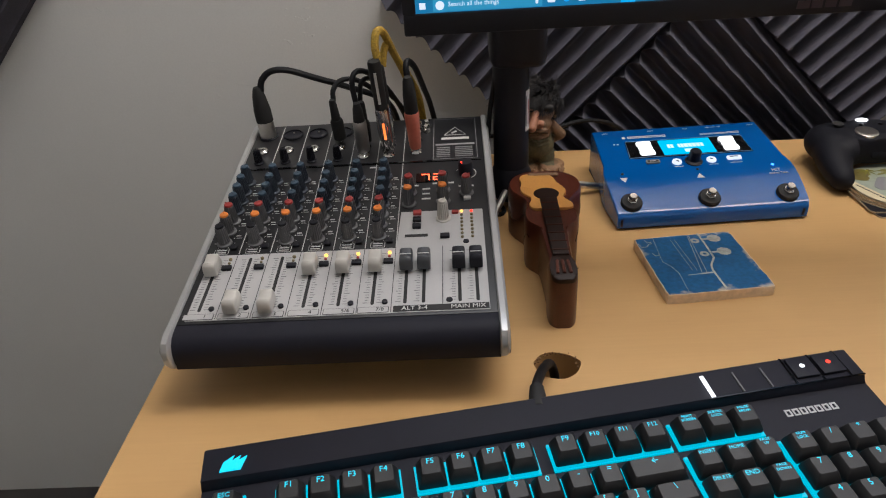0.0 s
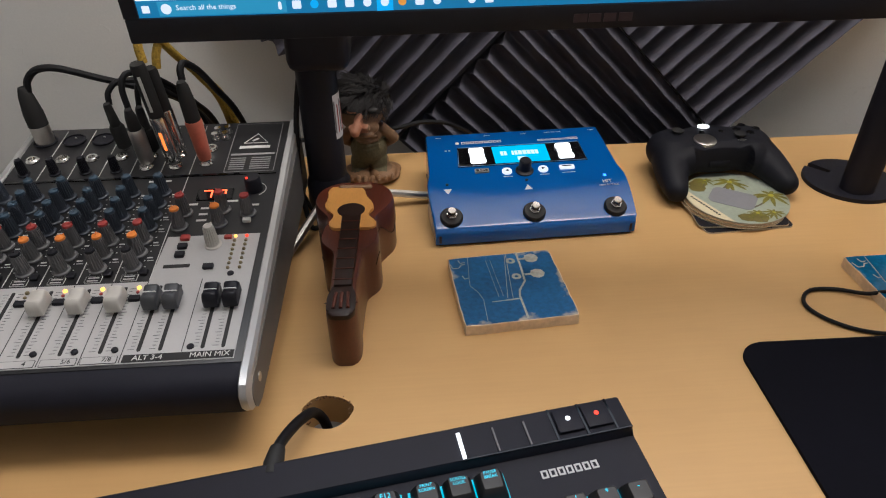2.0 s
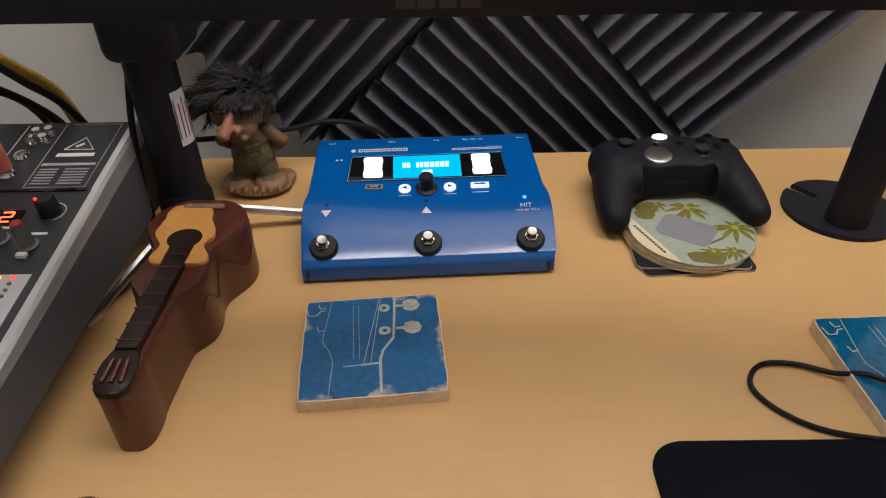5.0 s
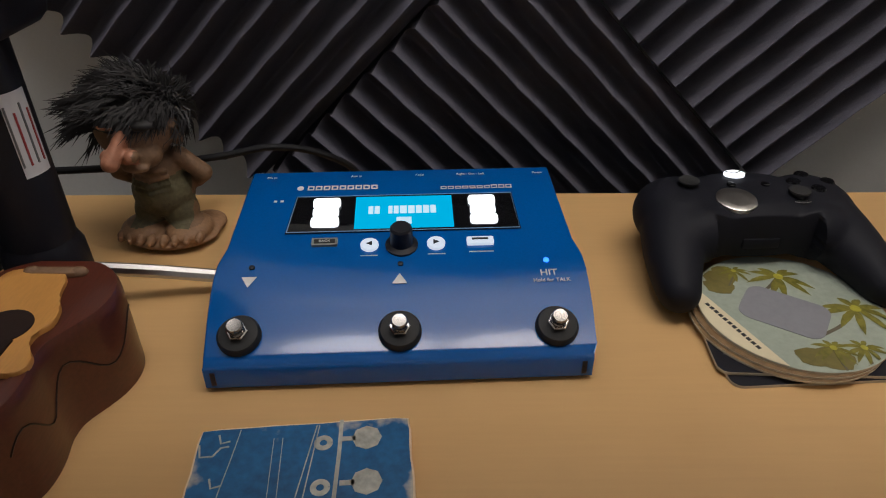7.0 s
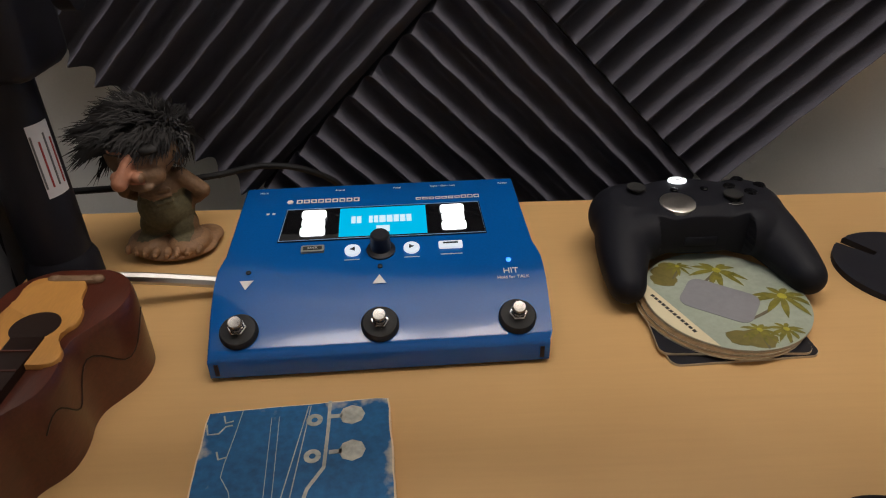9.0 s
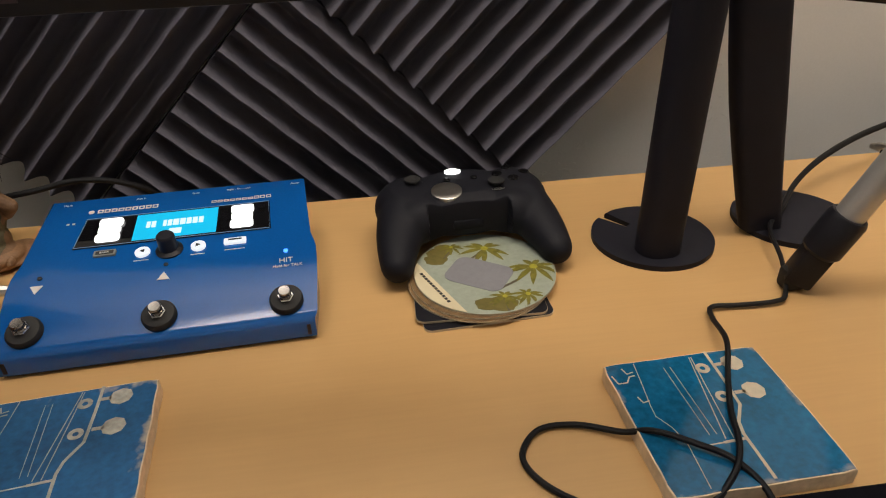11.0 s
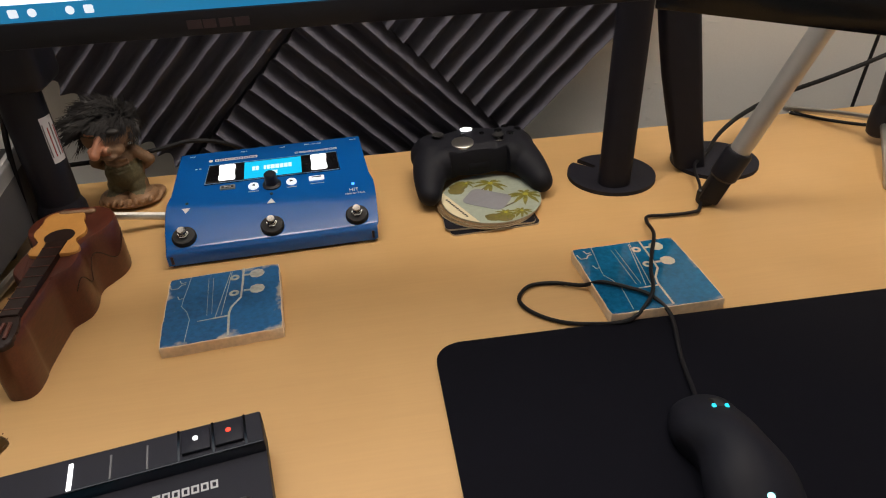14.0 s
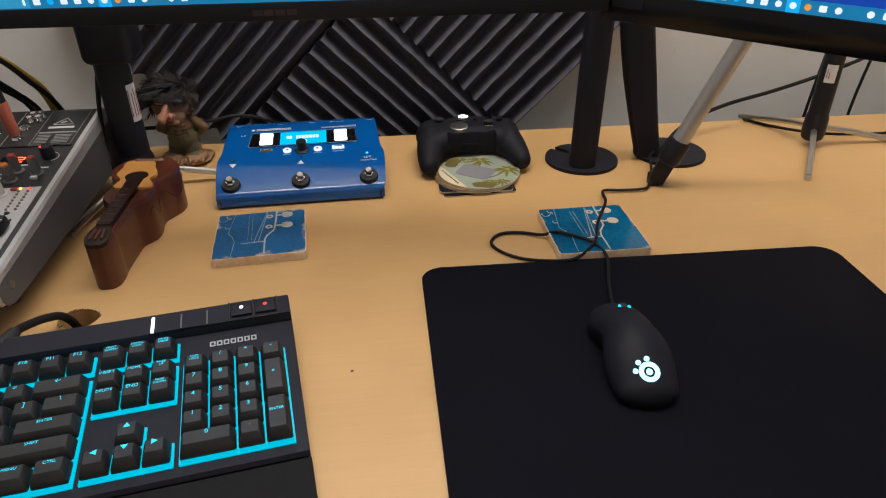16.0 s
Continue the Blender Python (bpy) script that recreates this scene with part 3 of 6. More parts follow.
disc_stand(0.580, 0.230, 0, (-0.037, -0.011), (-0.222, 0.0), 0.044, "matt black flat column leaning from a disc foot", True)


def boom():
    e = thing("boom_arm", pose(0.5235, 0.140, D), "slanting silver tube with a black clamp end", "boom arm")
    way = Vector((0.051, -0.027, 0.158)).normalized()
    q = way.to_track_quat("Z", "Y").to_matrix().to_4x4()
    part("tube", lathe(mk(), ((0.0100, 0.055), (0.0100, 0.62)), 24, q), M_SILVER, e, "silver tube")
    part("clamp", lathe(mk(), ((0.0115, 0.034), (0.0137, 0.037), (0.0137, 0.064), (0.0122, 0.067)), 18, q), M_BLACK, e)
    part("clamp_jaw", box(mk(), -0.009, 0.011, -0.010, 0.010, 0.006, 0.040, 0.003), M_BLACK, e, m=q)
    part("foot", box(mk(), -0.008, 0.007, -0.007, 0.007, 0.0, 0.016, 0.003), M_RUBBER, e)
    part("wing_nut", box(mk(), 0.010, 0.020, -0.004, 0.004, 0.042, 0.058, 0.002), M_BLACK, e, m=q)
    return e


boom()


# ---- mixing desk ----
def knob_mesh(cap, grip):
    bm = mk()
    lathe(bm, ((0.0066, 0.0), (0.0066, 0.0012), (0.0052, 0.0018), (0.0047, 0.0030), (0.0037, 0.0180), (0.0034, 0.0188)), 18)
    for k in range(16):
        a = 2 * math.pi * k / 16
        r0, r1 = 0.0048, 0.0038
        tube(bm, [(r0 * math.cos(a), r0 * math.sin(a), 0.0036), (r1 * math.cos(a), r1 * math.sin(a), 0.0176)], 0.0005, 4)
    body = mesh_of("knob", bm, grip)
    top = mk()
    lathe(top, ((0.0037, 0.0165), (0.0037, 0.0190), (0.0033, 0.0197), (0.0018, 0.0200)), 18)
    box(top, -0.0004, 0.0004, 0.0, 0.0040, 0.0155, 0.0204)
    return body, mesh_of("cap", top, cap)


def fader_mesh(material, long):
    bm = mk()
    # finger dip between two rounded shoulders, with rounded ends
    prof = [(-long, 0.0), (-long * 1.02, 0.004), (-long * 0.96, 0.0080), (-long * 0.80, 0.0106), (-long * 0.62, 0.0114), (-long * 0.35, 0.0104), (0, 0.0098), (long * 0.35, 0.0104), (long * 0.62, 0.0114), (long * 0.80, 0.0106), (long * 0.96, 0.0080), (long * 1.02, 0.004), (long, 0.0)]
    rows = []
    for x, s in ((-0.0051, 0.80), (-0.0047, 0.91), (-0.0038, 0.98), (0.0, 1.0), (0.0038, 0.98), (0.0047, 0.91), (0.0051, 0.80)):
        rows.append([bm.verts.new((x, y * (0.6 + 0.4 * s), z * s + 0.003)) for y, z in prof])
    for a, b in zip(rows, rows[1:]):
        for k in range(len(prof) - 1):
            bm.faces.new((a[k], b[k], b[k + 1], a[k + 1]))
        bm.faces.new((a[0], a[-1], b[-1], b[0]))
    bm.faces.new(rows[0][::-1])
    bm.faces.new(rows[-1])
    return mesh_of("fader_cap", bm, material, 40)


def mixer():
    e = thing("mixing_desk", pose(-0.270, -0.084, D, 0, 0, 0), "black and light grey audio mixer with silver cheeks, plugged and lit", "audio mixer")
    tilt = 7.0
    # local: y back from the front edge of the panel, panel starts at height 0.065
    prof = [(0.006, 0.031), (-0.010, 0.0325), (-0.0160, 0.0365), (-0.0180, 0.044), (-0.0178, 0.052), (-0.0155, 0.0585), (-0.0105, 0.0625), (-0.004, 0.0641), (0.0, 0.0645), (0.300, 0.1013), (0.312, 0.096), (0.314, 0.040), (0.30, 0.034)]
    bm = mk()
    rows = [[bm.verts.new((x, y, z)) for y, z in prof] for x in (-0.1203, 0.1203)]
    n = len(prof)
    for k in range(n):
        bm.faces.new((rows[0][k], rows[1][k], rows[1][(k + 1) % n], rows[0][(k + 1) % n]))
    bm.faces.new(rows[0])
    bm.faces.new(rows[1][::-1])
    part("body", bm, M_MATT, e, "black rounded front and case")
    for s in (-1, 1):
        cheek = [(-0.006, 0.034), (-0.017, 0.038), (-0.0225, 0.046), (-0.0232, 0.056), (-0.019, 0.0635), (-0.010, 0.0665), (0.0, 0.0672), (0.212, 0.0924), (0.215, 0.0934), (0.300, 0.1034), (0.308, 0.098), (0.312, 0.045), (0.310, 0.033), (0.03, 0.033)]
        bm = mk()
        xs = (0.1198, 0.1208, 0.1250, 0.1270)
        rows = []
        cy, cz = 0.15, 0.056
        for i, x in enumerate(xs):
            sh = (0.0012, 0.0, 0.0004, 0.0030)[i]
            rows.append([bm.verts.new((s * x, y + (sh if y < cy else -sh), z - (sh if z > cz else -sh * 0.5))) for y, z in cheek])
        n = len(cheek)
        for a, b in zip(rows, rows[1:]):
            for k in range(n):
                bm.faces.new((a[k], b[k], b[(k + 1) % n], a[(k + 1) % n]))
        bm.faces.new(rows[0])
        bm.faces.new(rows[-1][::-1])
        ck = part("side_cheek", bm, M_SILVER, e, "silver painted side cheek")
        # dark plate laid over the silver cheek to shade its outer face
        inset = [(0.15 + (y - 0.15) * 0.965, 0.052 + (z - 0.052) * (0.74 if z > 0.052 else 0.90)) for y, z in cheek]
        plate = mk()
        rim = [[plate.verts.new((s * x, y, z - 0.004)) for y, z in inset] for x in (0.1255, 0.1275)]
        for k in range(n):
            plate.faces.new((rim[0][k], rim[1][k], rim[1][(k + 1) % n], rim[0][(k + 1) % n]))
        plate.faces.new(rim[0])
        plate.faces.new(rim[1][::-1])
        part("side_plate", plate, M_CHEEK_SHADE, ck, "dark grey plate added for shade on the cheek's outer face")
        part("screw", lathe(mk(), ((0.0035, 0), (0.0035, 0.0010), (0.002, 0.0012)), 12, Matrix.Translation((s * 0.1272, 0.004, 0.048)) @ pose(0, 0, 0, 0, s * 90, 0)), M_STEEL, ck)
    for x in (-0.09, 0.09):
        for y in (0.05, 0.27):
            part("foot", lathe(mk(), ((0.010, 0), (0.011, 0.002), (0.009, 0.0345)), 18, Matrix.Translation((x, y, 0))), M_RUBBER, e)
    P = part("control_panel", box(mk(), -0.1197, 0.1197, 0.0005, 0.302, -0.0035, 0.0, 0.0006), M_PANEL, e, "black sloping control panel", pose(0, 0, 0.0652, tilt, 0, 0))
    part("panel_groove", box(mk(), -0.1165, 0.1165, 0.2125, 0.2150, -0.001, 0.0010), M_GLOSS, P)
    # light fader field with a step on the right
    field = [(-0.114, 0.0035), (0.114, 0.0035), (0.114, 0.130), (0.0425, 0.130), (0.0405, 0.0800), (-0.114, 0.0800)]
    part("fader_field", prism(mk(), field, 0.0, 0.0006), M_WHITE, P, "light grey printed fader field")
    part("label_strip", box(mk(), 0.042, 0.1135, 0.0042, 0.0105, 0.0006, 0.0009), M_DARKINK, P)
    lettering("legend", "ALT 3-4", 0.0058, M_INK, P, pose(0.058, 0.0073, 0.0010))
    lettering("legend", "MAIN MIX", 0.0058, M_INK, P, pose(0.098, 0.0073, 0.0010))
    U = [-0.1060, -0.0795, -0.0530, -0.0265, 0.0, 0.0258]
    faders = [0.0590, 0.0150, 0.0140, 0.0560, 0.0560, 0.0560]
    cream, slate, dark = fader_mesh(M_CREAM, 0.0088), fader_mesh(M_SLATE, 0.0084), fader_mesh(M_BLACK, 0.0084)
    blue, red, orange, black, white = (knob_mesh(*c) for c in ((M_BLUEGREY, M_BLUEBODY), (M_RED, M_GREY), (M_ORANGE, M_GREY), (M_BLACK, M_GREY), (M_CREAM, M_CREAM)))

    trim = knob_mesh(M_BLACK, M_BLACK)

    def knob(kind, u, v, turn, s=1.0):
        o = part("knob", kind[0], None, P, m=pose(u, v, 0.0003, 0, 0, turn) @ Matrix.Diagonal((s, s, s, 1)))
        part("cap", kind[1], None, o)

    def ticks(u, side):
        bm = mk()
        for k in range(21):
            v = 0.015 + 0.0029 * k
            box(bm, u + side * 0.0032, u + side * (0.0074 if k % 4 == 0 else 0.0058), v, v + 0.0003, 0.0006, 0.0008)
        part("fader_scale", bm, M_GREY, P)

    def slot(u):
        part("fader_slot", prism(mk(), rounded(0.0026, 0.062, 0.0013, 4, u, 0.044), 0.0005, 0.0009), M_DARKINK, P)

    rnd = random.Random(11)
    for k, u in enumerate(U):
        slot(u)
        ticks(u, 1)
        ticks(u, -1)
        part("fader_cap", cream, None, P, "ivory fader cap", pose(u, faders[k], 0.0006))
        part("channel_box", prism(mk(), rounded(0.0235, 0.0062, 0.0008, 3, u + 0.0012, 0.0073), 0.0006, 0.0008), M_DARKINK, P)
        part("channel_box", prism(mk(), rounded(0.0226, 0.0053, 0.0006, 3, u + 0.0012, 0.0073), 0.0008, 0.0010), M_WHITE, P)
        lettering("legend", ("1", "2", "3", "4", "5/6", "7/8")[k], 0.0050, M_DARKINK, P, pose(u + 0.0062, 0.0073, 0.0010))
        part("mute_button", box(mk(), u + 0.0055, u + 0.0135, 0.0595, 0.0645, 0.0005, 0.0035, 0.0008), M_BLACK, P)
        part("solo_button", lathe(mk(), ((0.0022, 0.0005), (0.0022, 0.0022), (0.0014, 0.0026)), 12, Matrix.Translation((u + 0.0095, 0.0150, 0))), M_BLACK, P)
        part("led", lathe(mk(), ((0.0015, 0.0005), (0.0015, 0.0020), (0.0008, 0.0026)), 10, Matrix.Translation((u + 0.0098, 0.0735, 0))), M_AMBER if k > 2 else M_DIMLED, P)
        part("led", lathe(mk(), ((0.0012, 0.0005), (0.0012, 0.0016), (0.0006, 0.0020)), 10, Matrix.Translation((u + 0.0098, 0.0690, 0))), M_RED if k > 2 else M_DIMLED, P)
        # knob column, front to back
        for v, kind in ((0.0965, black), (0.1125, orange), (0.1275, red), (0.1430, blue), (0.1580, blue), (0.1730, blue), (0.1895, blue)):
            if k > 3 and v > 0.19:
                continue
            knob(kind, u - 0.001, v, rnd.uniform(-60, 60) if kind is not black else rnd.uniform(-15, 15))
        lines = mk()
        for v in (0.1070, 0.1245, 0.1410, 0.1560, 0.1715, 0.1870):
            strip(lines, [(u + 0.0065, v), (u + 0.0105, v)], 0.0012, 0.0, 0.0003)
            strip(lines, [(u + 0.0072, v - 0.0032), (u + 0.0118, v - 0.0032)], 0.0006, 0.0, 0.0003)
            for j in range(7):
                a = radians(-60 + 50 * j)
                p, q = (u - 0.001 + 0.0078 * math.cos(a), v - 0.0085 + 0.0078 * math.sin(a)), (u - 0.001 + 0.0089 * math.cos(a), v - 0.0085 + 0.0089 * math.sin(a))
                strip(lines, [p, q], 0.0006, 0.0, 0.0003)
        part("panel_print", lines, M_INK, P)
        part("number_box", prism(mk(), rounded(0.0120, 0.0070, 0.0008, 3, u - 0.001, 0.0855), 0.0, 0.0003), M_INK, P)
        part("number_box", prism(mk(), rounded(0.0112, 0.0062, 0.0006, 3, u - 0.001, 0.0855), 0.0003, 0.0005), M_PANEL, P)
        bars = mk()
        for j in range(2):
            strip(bars, [(u - 0.0050, 0.0838 + 0.0030 * j), (u + 0.0030, 0.0838 + 0.0030 * j)], 0.0010, 0.0005, 0.0007)
        part("small_print", bars, M_INK, P)
        part("low_cut_button", box(mk(), u + 0.0060, u + 0.0115, 0.0870, 0.0925, 0.0, 0.0026, 0.0006), M_BLACK, P)
        sep = mk()
        strip(sep, [(u + 0.0145, 0.0045), (u + 0.0145, 0.0795)], 0.0005, 0.0006, 0.0008)
        part("divider_line", sep, M_DARKINK, P)
        sep = mk()
        strip(sep, [(u + 0.0145, 0.082), (u + 0.0145, 0.298)], 0.0006, 0.0, 0.0003)
        part("divider_line", sep, M_INK, P)
        # inputs at the back
        if k < 4:
            j = part("mic_socket", lathe(mk(), ((0.0105, 0.0), (0.0105, 0.0016), (0.0094, 0.0020), (0.0090, 0.0006), (0.0030, 0.0004)), 22, Matrix.Translation((u, 0.2800, 0))), M_BLACK, P)
            part("pin", lathe(mk(), ((0.001, 0.0004), (0.001, 0.0016)), 8, Matrix.Translation((u, 0.2840, 0))), M_STEEL, j)
        nut = part("jack_socket", lathe(mk(), ((0.0062, 0.0), (0.0062, 0.0012), (0.0050, 0.0028), (0.0046, 0.0030), (0.0032, 0.0028), (0.0030, 0.0006)), 18, Matrix.Translation((u, 0.2480, 0))), M_CHROME, P, "chrome jack socket")
        if k < 4:
            knob(trim, u + 0.001, 0.2265, rnd.uniform(-50, 50), 0.8)
        else:
            part("jack_socket", lathe(mk(), ((0.0062, 0.0), (0.0062, 0.0012), (0.0050, 0.0028), (0.0046, 0.0030), (0.0032, 0.0028), (0.0030, 0.0006)), 18, Matrix.Translation((u, 0.2300, 0))), M_CHROME, P, "chrome jack socket")
    for u, kind, v in ((0.0505, slate, 0.0560), (0.0645, slate, 0.0560), (0.0920, dark, 0.0555), (0.1055, dark, 0.0555)):
        slot(u)
        ticks(u, -1)
        o = part("fader_cap", kind, None, P, "slate fader cap", pose(u, v, 0.0006))
        part("white_line", box(mk(), -0.0044, 0.0044, -0.0004, 0.0004, 0.0120, 0.0131), M_INK, o)
    sep = mk()
    strip(sep, [(0.0790, 0.0110), (0.0790, 0.0800)], 0.0005, 0.0006, 0.0008)
    part("divider_line", sep, M_DARKINK, P)
    for u, v in ((0.0840, 0.0150), (0.0985, 0.0845)):
        part("screw", lathe(mk(), ((0.0026, 0.0005), (0.0024, 0.0014), (0.0010, 0.0015)), 12, Matrix.Translation((u, v, 0))), M_BLACK, P)
    # main section
    for u, v, kind in ((0.0490, 0.1420, orange), (0.0490, 0.1600, red), (0.0797, 0.1440, orange), (0.0797, 0.1620, red), (0.1008, 0.1560, red), (0.0797, 0.1180, white)):
        knob(kind, u, v, rnd.uniform(-60, 60))
    o = part("effects_knob", lathe(mk(), ((0.0072, 0), (0.0068, 0.012), (0.006, 0.0132)), 20, Matrix.Translation((0.1010, 0.1900, 0))), M_BLACK, P)
    part("pointer", box(mk(), 0.0965, 0.0980, 0.1865, 0.1880, 0.0110, 0.0145), M_REDLED, o)
    d = part("display", prism(mk(), rounded(0.030, 0.0150, 0.001, 3, 0.0690, 0.1840), 0.0, 0.0012), M_GLOSS, P, "red two-digit display")
    seg = mk()
    for ox, on in ((0.0590, "abc"), (0.0705, "abged")):
        h, w = 0.0048, 0.0072
        for c, (x0, y0, x1, y1) in {"a": (0, 2 * h, w, 2 * h), "b": (w, h, w, 2 * h), "c": (w, 0, w, h), "d": (0, 0, w, 0), "e": (0, 0, 0, h), "f": (0, h, 0, 2 * h), "g": (0, h, w, h)}.items():
            if c in on:
                strip(seg, [(ox + x0 + 0.0001, 0.1792 + y0), (ox + x1 + 0.0001, 0.1792 + y1 + 0.0001)], 0.0013, 0.0012, 0.0015)
    part("digits", seg, glow("red_digits", (1.0, 0.10, 0.03), 4.0), d, "glowing red digits")
    for v, m_ in ((0.1265, M_RED), (0.1165, M_BLACK), (0.1070, M_BLACK)):
        part("button", box(mk(), 0.0532, 0.0605, v - 0.0028, v + 0.0028, 0.0005, 0.0036, 0.0008), m_, P)
    part("button", box(mk(), 0.0770, 0.0850, 0.0895, 0.0945, 0.0005, 0.0036, 0.0008), M_BLACK, P)
    part("button", box(mk(), 0.0870, 0.0930, 0.1235, 0.1275, 0.0005, 0.0030, 0.0008), M_RED, P)
    part("label_strip", box(mk(), 0.0470, 0.0665, 0.0935, 0.0970, 0.0006, 0.0009), M_DARKINK, P)
    for i, u in enumerate((0.0955, 0.1042)):
        for k in range(8):
            part("meter_led", lathe(mk(), ((0.0013, 0.0005), (0.0013, 0.0018), (0.0007, 0.0022)), 8, Matrix.Translation((u, 0.0905 + 0.0052 * k, 0))), (M_AMBER, M_REDLED)[i] if k == 7 else M_DIMLED, P)
    info = mk()
    x0, x1, y0, y1 = 0.0700, 0.1135, 0.2175, 0.2985
    strip(info, [(x0, y0), (x1, y0), (x1, y1), (x0, y1), (x0, y0 + 0.0001)], 0.0006, 0.0, 0.0003)
    strip(info, [(x0 + 0.002, 0.2450), (x1 - 0.002, 0.2450)], 0.0030, 0.0, 0.0003)
    for k in range(6):
        v = 0.2220 + 0.0034 * k
        strip(info, [(x0 + 0.003, v), (x0 + 0.0165, v)], 0.0013, 0.0, 0.0003)
        strip(info, [(x0 + 0.0215, v), (x0 + 0.039, v)], 0.0013, 0.0, 0.0003)
    part("info_print", info, mat("grey_ink", (0.30, 0.30, 0.30), 0.6), P, "framed table of small grey print")
    logo = mk()
    strip(logo, [(0.081, 0.2640), (0.103, 0.2640), (0.092, 0.2800), (0.081, 0.2641)], 0.0010, 0.0, 0.0003)
    strip(logo, [(0.0885, 0.2675), (0.0935, 0.2720)], 0.0025, 0.0, 0.0003)
    strip(logo, [(0.078, 0.2570), (0.106, 0.2570)], 0.0042, 0.0, 0.0003)
    part("maker_mark", logo, M_INK, P, "white triangle mark over a plain bar")
    for u, v, m_ in ((0.0545, 0.2820, M_INK), (0.0635, 0.2840, M_INK), (0.0535, 0.2720, M_RED), (0.0630, 0.2735, M_RED)):
        s = part("phono_socket", lathe(mk(), ((0.0042, 0.0), (0.0042, 0.0016), (0.0030, 0.0050), (0.0030, 0.0075)), 16, Matrix.Translation((u, v, 0))), M_CHROME, P)
        part("ring", lathe(mk(), ((0.0036, 0.0016), (0.0036, 0.0030)), 14, Matrix.Translation((u, v, 0))), m_, s)
    for u, v in ((0.0525, 0.2330), (0.0525, 0.2560)):
        part("jack_socket", lathe(mk(), ((0.0062, 0.0), (0.0062, 0.0012), (0.0050, 0.0028), (0.0032, 0.0028), (0.0030, 0.0006)), 18, Matrix.Translation((u, v, 0))), M_CHROME, P, "chrome jack socket")
    extra = mk()
    for u, v, w in ((0.049, 0.1720, 0.016), (0.064, 0.150, 0.008), (0.064, 0.158, 0.007), (0.064, 0.166, 0.007), (0.0797, 0.1745, 0.02), (0.1008, 0.1680, 0.014), (0.011, 0.2075, 0.006), (0.022, 0.2075, 0.010)):
        strip(extra, [(u - w / 2, v), (u + w / 2, v)], 0.0022, 0.0, 0.0003)
    strip(extra, [(0.1010 + 0.0098 * math.cos(a), 0.1900 + 0.0098 * math.sin(a)) for a in (radians(-60 + 14 * k) for k in range(16))], 0.0006, 0.0, 0.0003)
    part("panel_print", extra, M_INK, P)
    part("button", box(mk(), 0.098, 0.1045, 0.1440, 0.1480, 0.0, 0.003, 0.0006), M_INK, P)
    return e


mixer()
PM = pose(-0.270, -0.084, D) @ pose(0, 0, 0.0652, 7, 0, 0)


def plug_and_lead(name, label, path, r, plug, mats, lean=(0, 0)):
    """A plug standing in the mixer with its lead; plug: rows of radius and height; path: points in panel coordinates."""
    u, v, _ = path[0]
    e = thing(name, PM @ pose(u, v, 0.0, lean[0], lean[1], 0), label, "cable")
    inv = e.matrix_basis.inverted()
    for k, (prof, m_, nm) in enumerate(plug):
        part(nm, lathe(mk(), prof, 20), m_, e)
    pts = smooth_line([inv @ PM @ Vector(p) for p in path[1:]], 8)
    part("lead", tube(mk(), pts, r, 10), mats, e)
    return e


